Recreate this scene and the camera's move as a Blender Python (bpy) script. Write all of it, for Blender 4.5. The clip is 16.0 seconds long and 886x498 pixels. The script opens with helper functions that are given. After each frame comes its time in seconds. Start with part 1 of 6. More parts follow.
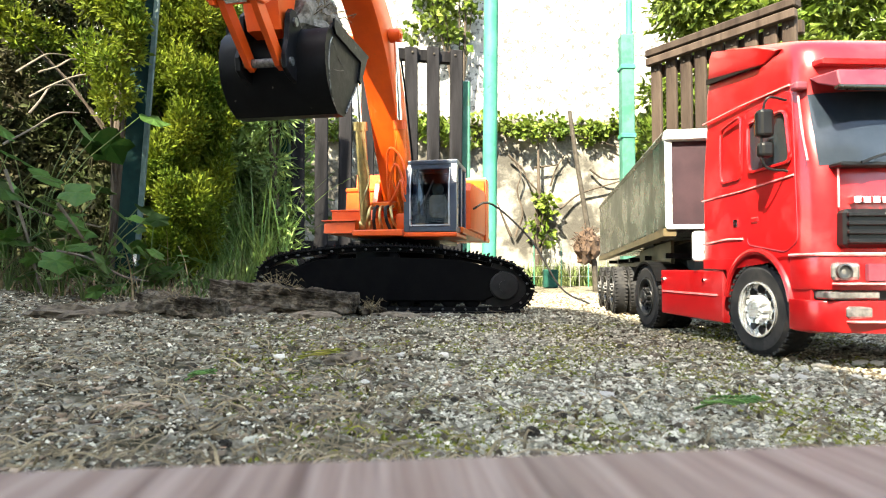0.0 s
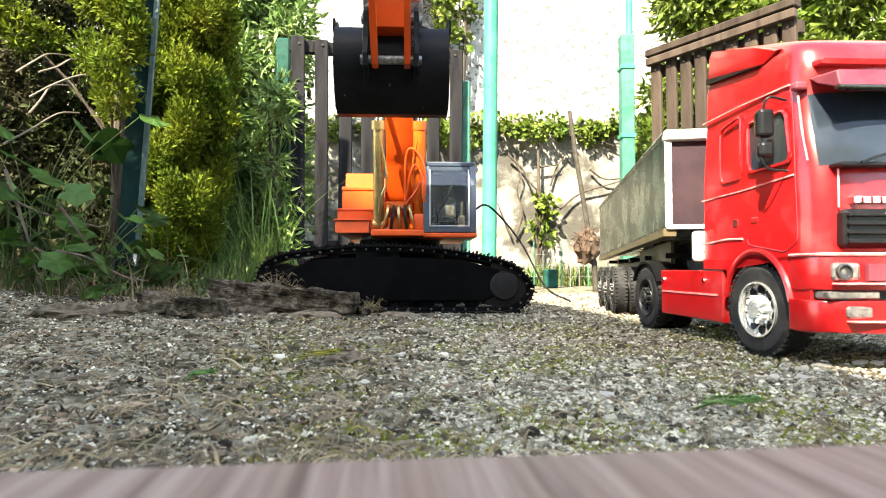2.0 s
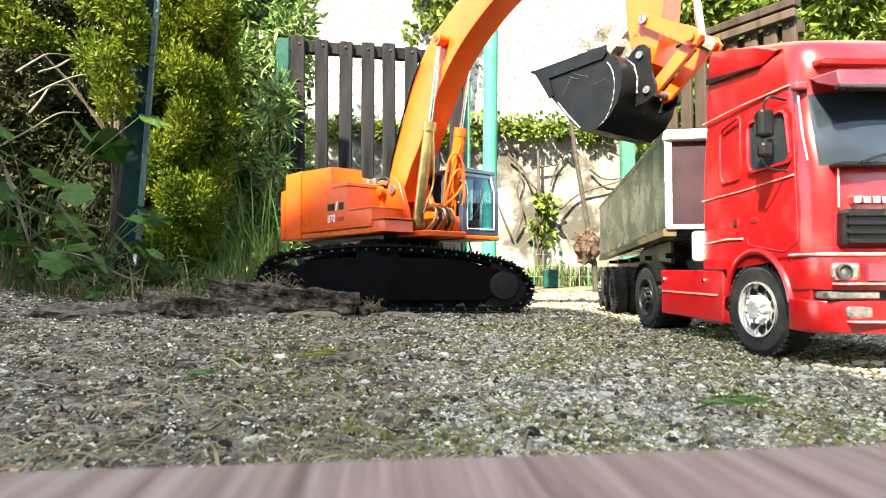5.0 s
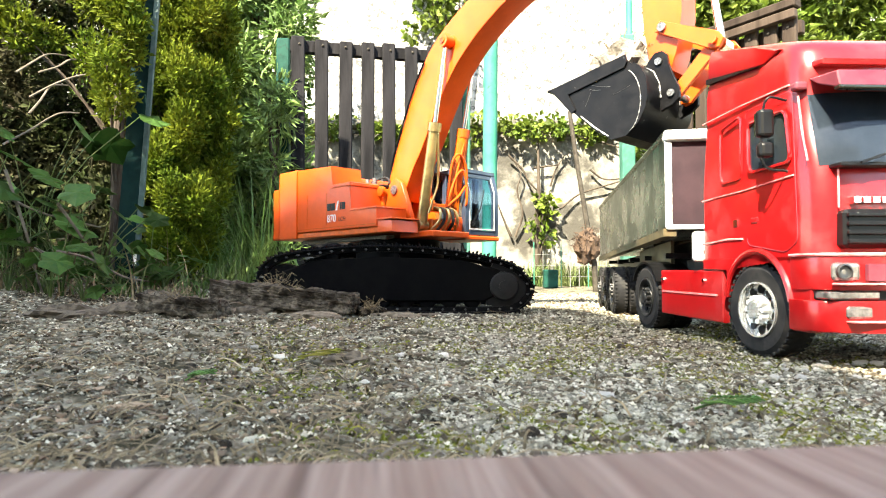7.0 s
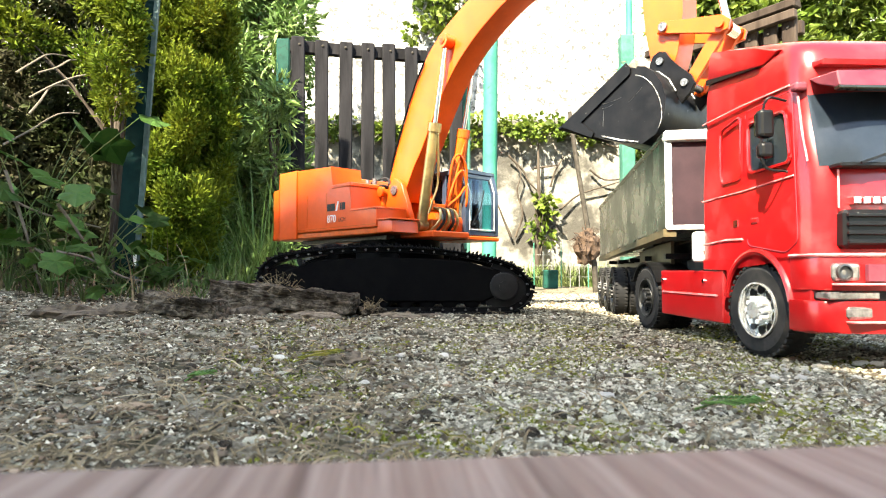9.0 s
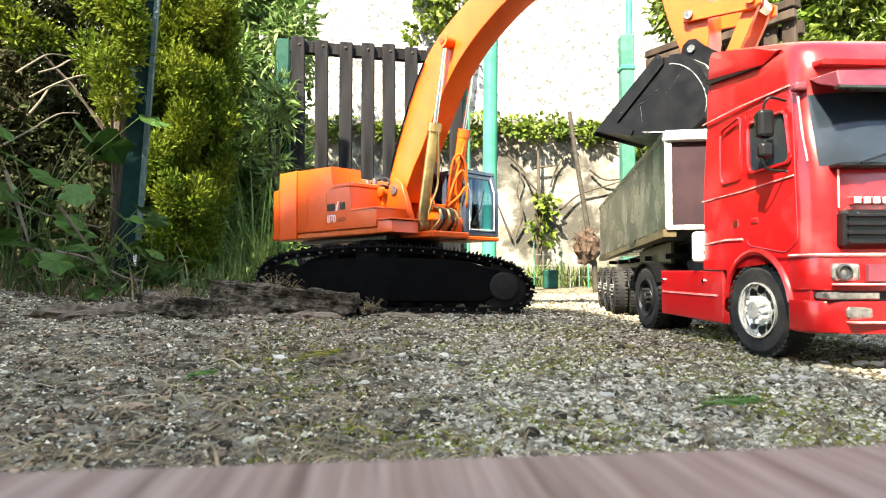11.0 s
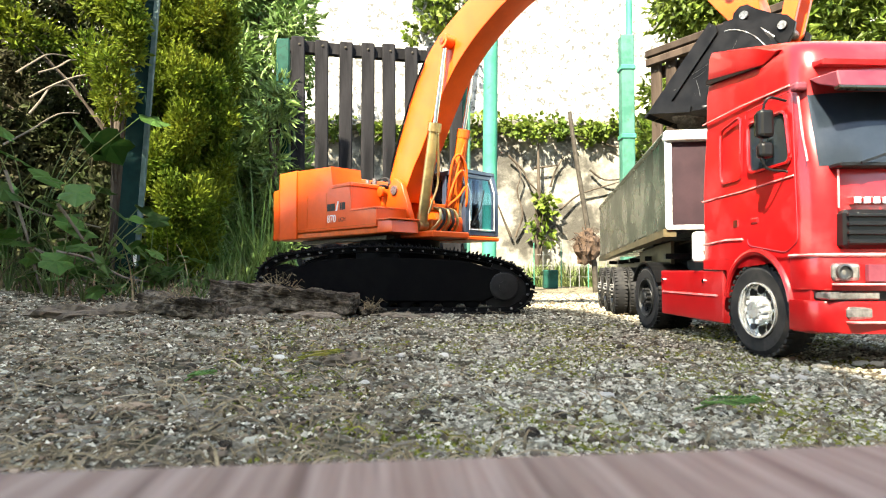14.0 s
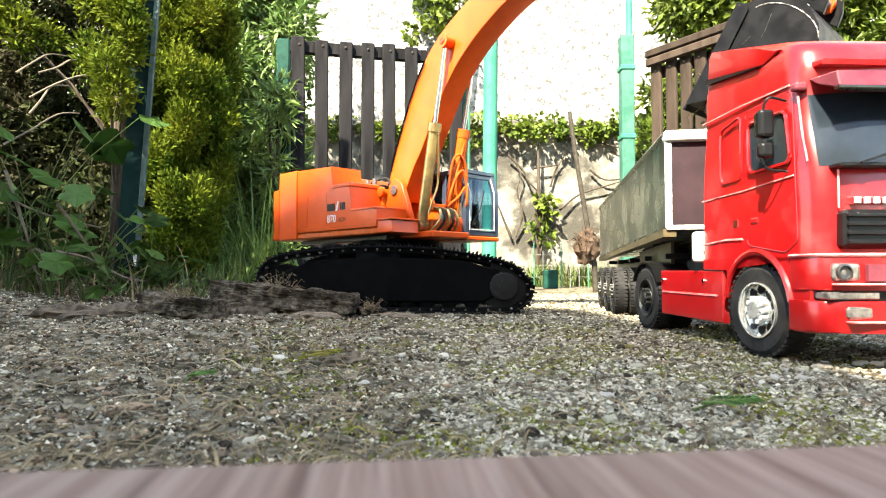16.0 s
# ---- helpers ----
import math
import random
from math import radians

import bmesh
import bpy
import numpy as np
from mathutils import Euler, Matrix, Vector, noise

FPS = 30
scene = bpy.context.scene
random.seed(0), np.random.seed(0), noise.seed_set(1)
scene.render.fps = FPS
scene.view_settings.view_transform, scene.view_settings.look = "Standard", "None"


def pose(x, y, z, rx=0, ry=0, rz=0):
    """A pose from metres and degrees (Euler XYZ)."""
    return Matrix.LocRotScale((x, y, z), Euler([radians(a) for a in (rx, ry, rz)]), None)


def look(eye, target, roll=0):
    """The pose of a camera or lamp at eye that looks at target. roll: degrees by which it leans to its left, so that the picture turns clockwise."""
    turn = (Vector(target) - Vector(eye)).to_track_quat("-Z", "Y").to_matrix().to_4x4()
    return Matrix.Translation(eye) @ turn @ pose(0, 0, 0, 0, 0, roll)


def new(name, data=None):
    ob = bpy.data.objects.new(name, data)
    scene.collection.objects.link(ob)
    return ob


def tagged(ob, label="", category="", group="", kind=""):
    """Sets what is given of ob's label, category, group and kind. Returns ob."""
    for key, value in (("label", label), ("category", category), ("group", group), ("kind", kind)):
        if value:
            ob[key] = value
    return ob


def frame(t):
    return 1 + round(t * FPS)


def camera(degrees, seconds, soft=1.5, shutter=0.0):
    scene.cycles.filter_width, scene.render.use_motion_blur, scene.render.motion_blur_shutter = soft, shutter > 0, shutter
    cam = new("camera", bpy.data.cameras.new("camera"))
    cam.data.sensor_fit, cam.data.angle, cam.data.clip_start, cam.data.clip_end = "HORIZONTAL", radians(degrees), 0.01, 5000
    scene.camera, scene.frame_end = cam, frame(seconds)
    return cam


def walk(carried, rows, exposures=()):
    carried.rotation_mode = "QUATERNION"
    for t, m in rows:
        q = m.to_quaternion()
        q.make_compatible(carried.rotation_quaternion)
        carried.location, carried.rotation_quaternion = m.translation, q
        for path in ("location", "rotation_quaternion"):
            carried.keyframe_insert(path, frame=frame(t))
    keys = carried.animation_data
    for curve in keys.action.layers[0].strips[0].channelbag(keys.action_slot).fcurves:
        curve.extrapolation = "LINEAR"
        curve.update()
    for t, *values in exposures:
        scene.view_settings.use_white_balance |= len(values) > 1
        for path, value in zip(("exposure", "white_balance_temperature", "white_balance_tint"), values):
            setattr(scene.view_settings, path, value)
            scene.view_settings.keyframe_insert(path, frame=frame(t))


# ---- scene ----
F_DEG = 72.15
CAM_Z = 0.0764
cam = camera(F_DEG, 16.0, soft=1.05)
cam.data.dof.use_dof, cam.data.dof.focus_distance, cam.data.dof.aperture_fstop = True, 1.1, 24.0
TILT = 92.08


def cam_pose(tilt=0.0, turn=0.0):
    return pose(0, 0, CAM_Z, TILT + tilt, 0, turn)


walk(cam, [(0, cam_pose(-0.05)), (6.6, cam_pose(-0.05)), (7.2, cam_pose(0.0)), (7.5, cam_pose(0.15)), (7.8, cam_pose(0.02)), (8.2, cam_pose(0)), (16, cam_pose(0))],
     [(0, 3.04, 7400, 5), (4, 3.04, 7400, 5), (8, 3.05, 7400, 5), (11, 2.88, 7400, 5), (16, 2.86, 7400, 5)])

# ---- world and sun ----
SUN_EL, SUN_AZ = 46.0, 208.0  # azimuth the light comes from, clockwise from +y
world = bpy.data.worlds.new("world")
scene.world = world
world.use_nodes = True
wn = world.node_tree
sky = wn.nodes.new("ShaderNodeTexSky")
sky.sky_type = "NISHITA"
sky.sun_disc = False
sky.sun_elevation, sky.sun_rotation = radians(SUN_EL), radians(SUN_AZ)
wn.nodes["Background"].inputs["Strength"].default_value = 0.15
wn.links.new(sky.outputs["Color"], wn.nodes["Background"].inputs["Color"])
sun = new("sun", bpy.data.lights.new("sun", "SUN"))
sun.data.energy, sun.data.angle, sun.data.color = 4.9, radians(0.6), (1, 0.94, 0.84)
_a, _e = radians(SUN_AZ), radians(SUN_EL)
SUN_FROM = Vector((math.sin(_a) * math.cos(_e), math.cos(_a) * math.cos(_e), math.sin(_e)))
sun.matrix_world = look(SUN_FROM * 10, (0, 0, 0))


# ---- materials ----
def material(name, color, rough=0.6, metal=0.0, color2=None, scale=40.0, color3=None, scale3=6.0, bump=0.0, bump_scale=200.0,
             coat=0.0, spec=0.5, detail=6.0, stretch=(1, 1, 1), lo=0.35, hi=0.65, lo3=0.5, hi3=0.7, rough2=None, random_tint=0.0, trans=0.0):
    m = bpy.data.materials.new(name)
    m.use_nodes = True
    nt = m.node_tree
    N, L = nt.nodes, nt.links
    b = N["Principled BSDF"]
    b.inputs["Roughness"].default_value = rough
    b.inputs["Metallic"].default_value = metal
    b.inputs["Specular IOR Level"].default_value = spec
    b.inputs["Coat Weight"].default_value = coat
    b.inputs["Coat Roughness"].default_value = 0.08
    b.inputs["Base Color"].default_value = (*color, 1)
    co = N.new("ShaderNodeTexCoord")
    mp = N.new("ShaderNodeMapping")
    mp.inputs["Scale"].default_value = stretch
    L.new(co.outputs["Object"], mp.inputs["Vector"])

    def noise_of(s, d=detail):
        n = N.new("ShaderNodeTexNoise")
        n.inputs["Scale"].default_value = s
        n.inputs["Detail"].default_value = d
        n.inputs["Roughness"].default_value = 0.62
        L.new(mp.outputs["Vector"], n.inputs["Vector"])
        return n.outputs["Fac"]

    def ramp(src, a, c):
        r = N.new("ShaderNodeMapRange")
        r.interpolation_type = "SMOOTHSTEP"
        r.inputs["From Min"].default_value, r.inputs["From Max"].default_value = a, c
        L.new(src, r.inputs["Value"])
        return r.outputs["Result"]

    def mix(fac, a, c):
        x = N.new("ShaderNodeMix")
        x.data_type = "RGBA"
        L.new(fac, x.inputs[0])
        if isinstance(a, tuple):
            x.inputs[6].default_value = (*a, 1)
        else:
            L.new(a, x.inputs[6])
        x.inputs[7].default_value = (*c, 1)
        return x.outputs[2]

    out = None
    if color2:
        f = ramp(noise_of(scale), lo, hi)
        out = mix(f, color, color2)
        if rough2 is not None:
            rr = N.new("ShaderNodeMapRange")
            rr.inputs["To Min"].default_value, rr.inputs["To Max"].default_value = rough, rough2
            L.new(f, rr.inputs["Value"])
            L.new(rr.outputs["Result"], b.inputs["Roughness"])
    if color3:
        out = mix(ramp(noise_of(scale3), lo3, hi3), out or color, color3)
    if random_tint:
        oi = N.new("ShaderNodeObjectInfo")
        ge = N.new("ShaderNodeNewGeometry")
        ad = N.new("ShaderNodeMath")
        ad.operation = "ADD"
        L.new(oi.outputs["Random"], ad.inputs[0])
        L.new(ge.outputs["Random Per Island"], ad.inputs[1])
        fr = N.new("ShaderNodeMath")
        fr.operation = "FRACT"
        L.new(ad.outputs[0], fr.inputs[0])
        mr = N.new("ShaderNodeMapRange")
        mr.inputs["To Min"].default_value, mr.inputs["To Max"].default_value = 1 - random_tint, 1 + random_tint
        L.new(fr.outputs[0], mr.inputs["Value"])
        hs = N.new("ShaderNodeHueSaturation")
        L.new(mr.outputs["Result"], hs.inputs["Value"])
        if out:
            L.new(out, hs.inputs["Color"])
        else:
            hs.inputs["Color"].default_value = (*color, 1)
        out = hs.outputs["Color"]
    if out:
        L.new(out, b.inputs["Base Color"])
    if bump:
        bp = N.new("ShaderNodeBump")
        bp.inputs["Strength"].default_value = bump
        bp.inputs["Distance"].default_value = 0.4 / bump_scale
        L.new(noise_of(bump_scale, 4), bp.inputs["Height"])
        L.new(bp.outputs["Normal"], b.inputs["Normal"])
    if trans:
        tr = N.new("ShaderNodeBsdfTranslucent")
        ms = N.new("ShaderNodeMixShader")
        ms.inputs[0].default_value = trans
        if out:
            L.new(out, tr.inputs["Color"])
        else:
            tr.inputs["Color"].default_value = (*color, 1)
        L.new(b.outputs[0], ms.inputs[1])
        L.new(tr.outputs[0], ms.inputs[2])
        L.new(ms.outputs[0], N["Material Output"].inputs["Surface"])
    return m


def glass(name, color=(0.9, 0.95, 0.95), rough=0.02, alpha_mix=0.75):
    """Thin clear pane: mostly see-through with a glossy face."""
    m = bpy.data.materials.new(name)
    m.use_nodes = True
    N, L = m.node_tree.nodes, m.node_tree.links
    t = N.new("ShaderNodeBsdfTransparent")
    t.inputs[0].default_value = (*color, 1)
    g = N.new("ShaderNodeBsdfGlossy")
    g.inputs["Roughness"].default_value = rough
    x = N.new("ShaderNodeMixShader")
    f = N.new("ShaderNodeLayerWeight")
    f.inputs["Blend"].default_value = 0.5
    w = N.new("ShaderNodeMath")
    w.operation = "POWER"
    w.inputs[1].default_value = 4.0
    L.new(f.outputs["Facing"], w.inputs[0])
    a = N.new("ShaderNodeMath")
    a.operation = "MULTIPLY_ADD"
    a.inputs[1].default_value, a.inputs[2].default_value = 0.7, 1 - alpha_mix
    L.new(w.outputs[0], a.inputs[0])
    L.new(a.outputs[0], x.inputs[0])
    L.new(t.outputs[0], x.inputs[1])
    L.new(g.outputs[0], x.inputs[2])
    L.new(x.outputs[0], N["Material Output"].inputs["Surface"])
    return m


M = {}
M["orange"] = material("orange_paint", (0.61, 0.074, 0.007), 0.36, color2=(0.53, 0.062, 0.006), scale=30, coat=0.05, color3=(0.42, 0.072, 0.006), scale3=70, lo3=0.6, hi3=0.85, bump=0.03, bump_scale=400, spec=0.4)
M["orange_dk"] = material("orange_paint_worn", (0.52, 0.085, 0.005), 0.45, color2=(0.36, 0.06, 0.006), scale=60, coat=0.1, spec=0.2)
M["black"] = material("black_paint", (0.002, 0.002, 0.0025), 0.5, color2=(0.004, 0.004, 0.004), scale=50, color3=(0.010, 0.009, 0.008), scale3=25, lo3=0.66, hi3=0.85, bump=0.05, bump_scale=300, spec=0.025)
M["track"] = material("track_steel", (0.002, 0.002, 0.0025), 0.6, color2=(0.005, 0.005, 0.005), scale=60, color3=(0.03, 0.025, 0.02), scale3=60, lo3=0.68, hi3=0.82, bump=0.1, bump_scale=300, spec=0.07)
M["bucketm"] = material("bucket_steel", (0.004, 0.004, 0.0045), 0.32, color2=(0.007, 0.007, 0.008), scale=45, color3=(0.10, 0.098, 0.095), scale3=120, lo3=0.675, hi3=0.73, rough2=0.45, bump=0.06, bump_scale=150, spec=0.1)
M["scratch"] = material("bare_steel", (0.24, 0.24, 0.24), 0.4, 0.7, color2=(0.08, 0.08, 0.08), scale=300)
M["brass"] = material("brass", (0.45, 0.32, 0.13), 0.35, 0.9, color2=(0.3, 0.22, 0.1), scale=60)
M["chrome"] = material("chrome", (0.8, 0.8, 0.8), 0.12, 1.0)
M["rubber"] = material("rubber", (0.008, 0.008, 0.009), 0.75, color2=(0.022, 0.021, 0.02), scale=60, color3=(0.06, 0.052, 0.042), scale3=40, lo3=0.62, hi3=0.85, bump=0.08, bump_scale=300, spec=0.2)
M["cabpaint"] = material("grey_blue_cab_paint", (0.022, 0.031, 0.050), 0.35, color2=(0.03, 0.042, 0.06), scale=40, coat=0.3)
M["red"] = material("red_paint", (0.315, 0.005, 0.0075), 0.28, color2=(0.27, 0.004, 0.0055), scale=12, coat=0.3, color3=(0.33, 0.030, 0.033), scale3=22, lo3=0.48, hi3=0.8, bump=0.02, bump_scale=300, spec=0.35)
M["whitep"] = material("white_paint", (0.66, 0.65, 0.62), 0.4, color2=(0.5, 0.49, 0.46), scale=90)
M["blackp"] = material("black_plastic", (0.003, 0.003, 0.0035), 0.38, color2=(0.006, 0.006, 0.006), scale=50, spec=0.18)
M["cabglass"] = glass("cab_glass", (0.62, 0.72, 0.80), 0.02, 0.96)
M["lens"] = material("lamp_lens", (0.075, 0.07, 0.067), 0.2, 0.3, color2=(0.15, 0.145, 0.14), scale=220, coat=0.5)
M["alu"] = material("dull_aluminium", (0.055, 0.058, 0.045), 0.22, 0.85, color2=(0.04, 0.042, 0.032), scale=16, color3=(0.10, 0.10, 0.085), scale3=60, lo3=0.62, hi3=0.85, bump=0.03, bump_scale=60, rough2=0.36)
M["alu_front"] = material("weathered_panel", (0.028, 0.017, 0.021), 0.35, 0.3, color2=(0.045, 0.026, 0.031), scale=20, color3=(0.19, 0.17, 0.165), scale3=40, lo3=0.62, hi3=0.85)
M["weld"] = material("silver_sealant", (0.6, 0.6, 0.58), 0.5, 0.2, color2=(0.35, 0.35, 0.33), scale=150, bump=0.3, bump_scale=250)
M["bead"] = material("worn_weld", (0.30, 0.30, 0.29), 0.5, 0.2, color2=(0.03, 0.03, 0.03), scale=130, lo=0.42, hi=0.56, bump=0.3, bump_scale=250)
M["wire"] = material("dull_galvanised_wire", (0.20, 0.20, 0.185), 0.5, 0.4, color2=(0.12, 0.12, 0.11), scale=90)
M["rustrail"] = material("ochre_rail", (0.10, 0.074, 0.034), 0.5, 0.2, color2=(0.055, 0.042, 0.022), scale=50)
M["ground"] = material("trodden_earth", (0.065, 0.055, 0.036), 0.95, color2=(0.19, 0.170, 0.125), scale=150, color3=(0.026, 0.022, 0.011), scale3=30, lo3=0.5, hi3=0.60, bump=1.0, bump_scale=260, detail=10, spec=0.12)
M["gravel"] = material("grit", (0.32, 0.295, 0.225), 0.9, color2=(0.13, 0.125, 0.085), scale=120, random_tint=0.5, spec=0.12)
M["finegrit"] = material("sand_grains", (0.40, 0.36, 0.275), 0.9, color2=(0.17, 0.152, 0.105), scale=60, random_tint=0.6, spec=0.15)
M["humus"] = material("humus_crumb", (0.034, 0.026, 0.016), 0.95, color2=(0.13, 0.10, 0.064), scale=60, random_tint=0.6, spec=0.1)
M["soil"] = material("dug_soil", (0.055, 0.042, 0.028), 0.95, color2=(0.15, 0.118, 0.083), scale=90, bump=0.8, bump_scale=140, random_tint=0.4, spec=0.15)
# dry soil, lightened so the sun on the load is in its colour
M["load"] = material("dry_sunlit_soil", (0.10, 0.088, 0.072), 0.95, color2=(0.22, 0.195, 0.165), scale=110, color3=(0.03, 0.026, 0.02), scale3=60, lo3=0.55, hi3=0.7, bump=0.9, bump_scale=140, spec=0.15)
M["straw"] = material("dry_straw", (0.21, 0.16, 0.092), 0.8, color2=(0.09, 0.068, 0.038), scale=80, random_tint=0.5, spec=0.15)
M["fibre"] = material("pale_root_fibre", (0.27, 0.215, 0.135), 0.85, color2=(0.13, 0.10, 0.06), scale=60, random_tint=0.4, spec=0.15)
M["wood_dk"] = material("dark_stained_wood", (0.006, 0.0058, 0.0064), 0.75, color2=(0.017, 0.0162, 0.0175), scale=30, stretch=(1, 1, 0.12), bump=0.3, bump_scale=60, spec=0.06)
M["wood_br"] = material("brown_weathered_wood", (0.024, 0.016, 0.012), 0.75, color2=(0.05, 0.036, 0.027), scale=30, stretch=(1, 1, 0.12), bump=0.3, bump_scale=60, random_tint=0.3, spec=0.12)
M["plank"] = material("reddish_plank", (0.105, 0.067, 0.054), 0.65, color2=(0.185, 0.138, 0.118), scale=240, stretch=(1, 0.03, 1), color3=(0.06, 0.036, 0.030), scale3=110, lo3=0.5, hi3=0.68, bump=0.25, bump_scale=120, spec=0.3)
M["green_post"] = material("green_paint", (0.026, 0.15, 0.098), 0.5, color2=(0.045, 0.20, 0.135), scale=14, color3=(0.02, 0.08, 0.05), scale3=50, lo3=0.6, hi3=0.72, bump=0.1, bump_scale=80, spec=0.15)
M["green_old"] = material("old_green_paint", (0.004, 0.026, 0.019), 0.6, color2=(0.010, 0.050, 0.037), scale=18, color3=(0.014, 0.02, 0.014), scale3=40, lo3=0.55, hi3=0.7, bump=0.15, bump_scale=80, spec=0.08)
M["green_worn"] = material("worn_pale_green_paint", (0.028, 0.10, 0.072), 0.6, color2=(0.055, 0.145, 0.11), scale=18, color3=(0.05, 0.09, 0.06), scale3=35, lo3=0.58, hi3=0.7, bump=0.2, bump_scale=70, spec=0.1)
M["flake"] = material("bark_flake", (0.115, 0.075, 0.046), 0.9, color2=(0.21, 0.155, 0.105), scale=100, random_tint=0.7, spec=0.1)
M["pale_stone"] = material("pale_stone", (0.42, 0.39, 0.33), 0.9, color2=(0.3, 0.27, 0.22), scale=80, random_tint=0.3)
# post green, darkened further for the foliage shade on its flange
M["green_dk"] = material("shade_dark_green_paint", (0.002, 0.011, 0.010), 0.5, color2=(0.004, 0.018, 0.016), scale=20, spec=0.06)
# paler green: the light on the post's edge put into its colour
M["post_grey"] = material("lit_green_edge", (0.04, 0.066, 0.060), 0.5, color2=(0.07, 0.10, 0.094), scale=40, spec=0.1)
M["plaster"] = material("white_render", (0.36, 0.35, 0.322), 0.9, color2=(0.26, 0.254, 0.232), scale=25, color3=(0.075, 0.073, 0.067), scale3=38, lo3=0.53, hi3=0.61, bump=0.5, bump_scale=45)
M["oldwall"] = material("old_wall_render", (0.25, 0.236, 0.20), 0.92, color2=(0.12, 0.113, 0.095), scale=13, color3=(0.045, 0.041, 0.033), scale3=5.0, lo3=0.44, hi3=0.60, bump=0.6, bump_scale=30)
M["coping"] = material("mossy_coping", (0.07, 0.063, 0.05), 0.9, color2=(0.15, 0.14, 0.12), scale=14, bump=0.6, bump_scale=40)
M["bark"] = material("bark", (0.035, 0.027, 0.02), 0.9, color2=(0.075, 0.06, 0.046), scale=40, stretch=(1, 1, 0.2), bump=0.6, bump_scale=70, spec=0.15)
M["stick"] = material("grey_stick", (0.05, 0.043, 0.034), 0.85, color2=(0.026, 0.022, 0.017), scale=60, spec=0.15)
M["twig"] = material("pale_twig", (0.155, 0.13, 0.098), 0.85, color2=(0.11, 0.09, 0.07), scale=60, spec=0.15)
M["thuja"] = material("thuja_leaf", (0.045, 0.078, 0.006), 0.7, color2=(0.100, 0.122, 0.010), scale=7, random_tint=0.45, trans=0.3, spec=0.1)
# leaf tones darkened to carry the hedge's shade
M["thuja_dk"] = material("shade_toned_conifer", (0.019, 0.029, 0.008), 0.75, color2=(0.036, 0.032, 0.017), scale=5, random_tint=0.65, trans=0.2, spec=0.08)
M["leaf"] = material("hedge_leaf", (0.034, 0.072, 0.010), 0.5, color2=(0.065, 0.108, 0.016), scale=5, random_tint=0.5, trans=0.25, spec=0.2)
M["reed"] = material("reed_leaf", (0.075, 0.140, 0.032), 0.5, color2=(0.15, 0.215, 0.065), scale=6, random_tint=0.5, trans=0.3, spec=0.25)
M["vine"] = material("vine_leaf", (0.06, 0.10, 0.012), 0.5, color2=(0.11, 0.145, 0.022), scale=5, random_tint=0.5, trans=0.3, spec=0.2)
M["weed"] = material("weed_leaf", (0.055, 0.125, 0.026), 0.5, color2=(0.075, 0.14, 0.03), scale=8, random_tint=0.4, trans=0.25, spec=0.2)
M["grass"] = material("grass_blade", (0.06, 0.105, 0.024), 0.6, color2=(0.10, 0.115, 0.042), scale=8, random_tint=0.45, trans=0.25, spec=0.2)
M["moss"] = material("moss", (0.080, 0.098, 0.012), 0.9, color2=(0.155, 0.132, 0.024), scale=60, random_tint=0.55, spec=0.1)
M["concrete"] = material("broken_concrete", (0.12, 0.10, 0.075), 0.92, color2=(0.04, 0.031, 0.021), scale=110, color3=(0.018, 0.013, 0.008), scale3=32, lo3=0.44, hi3=0.60, bump=1.0, bump_scale=210, spec=0.12)
# render of the added unseen wall, pale so that it bounces light
M["blocker_wall"] = material("blocker_render", (0.74, 0.72, 0.67), 0.9, color2=(0.66, 0.64, 0.59), scale=5)


# ---- mesh helpers ----
def part(name, bm, mat, parent=None, label="", smooth=False, m=None):
    me = bpy.data.meshes.new(name)
    bmesh.ops.recalc_face_normals(bm, faces=bm.faces)
    if smooth:
        for f in bm.faces:
            f.smooth = True
        for e in bm.edges:
            if len(e.link_faces) == 2 and e.calc_face_angle(0) > 0.6:
                e.smooth = False
    bm.to_mesh(me)
    bm.free()
    me.materials.append(mat)
    ob = new(name, me)
    if parent:
        ob.parent = parent
    if m is not None:
        ob.matrix_basis = m
    if label:
        ob["label"] = label
    return ob


def thing(name, label, category, m=None, group="", kind=""):
    ob = new(name)
    ob.empty_display_size = 0.02
    if m is not None:
        ob.matrix_basis = m
    return tagged(ob, label, category, group, kind)


def box(bm, x0, x1, y0, y1, z0, z1, bevel=0.0, seg=1, m=None):
    r = bmesh.ops.create_cube(bm, size=1.0)
    vs = r["verts"]
    for v in vs:
        v.co = Vector(((x0 + x1) / 2 + v.co.x * (x1 - x0), (y0 + y1) / 2 + v.co.y * (y1 - y0), (z0 + z1) / 2 + v.co.z * (z1 - z0)))
    if bevel:
        es = list({e for v in vs for e in v.link_edges})
        rr = bmesh.ops.bevel(bm, geom=es, offset=bevel, segments=seg, affect="EDGES", profile=0.5)
        vs = list({v for f in rr["faces"] for v in f.verts} | {v for v in vs if v.is_valid})
    if m is not None:
        for v in vs:
            v.co = m @ v.co
    return bm


def B():
    return bmesh.new()


def tube(bm, p0, p1, r0, r1=None, n=12, caps=True):
    p0, p1 = Vector(p0), Vector(p1)
    r1 = r0 if r1 is None else r1
    q = (p1 - p0).to_track_quat("Z", "Y")
    rings = []
    for p, r in ((p0, r0), (p1, r1)):
        rings.append([bm.verts.new(p + q @ Vector((math.cos(2 * math.pi * i / n) * r, math.sin(2 * math.pi * i / n) * r, 0))) for i in range(n)])
    for i in range(n):
        bm.faces.new((rings[0][i], rings[0][(i + 1) % n], rings[1][(i + 1) % n], rings[1][i]))
    if caps:
        bm.faces.new(rings[0][::-1])
        bm.faces.new(rings[1])
    return bm


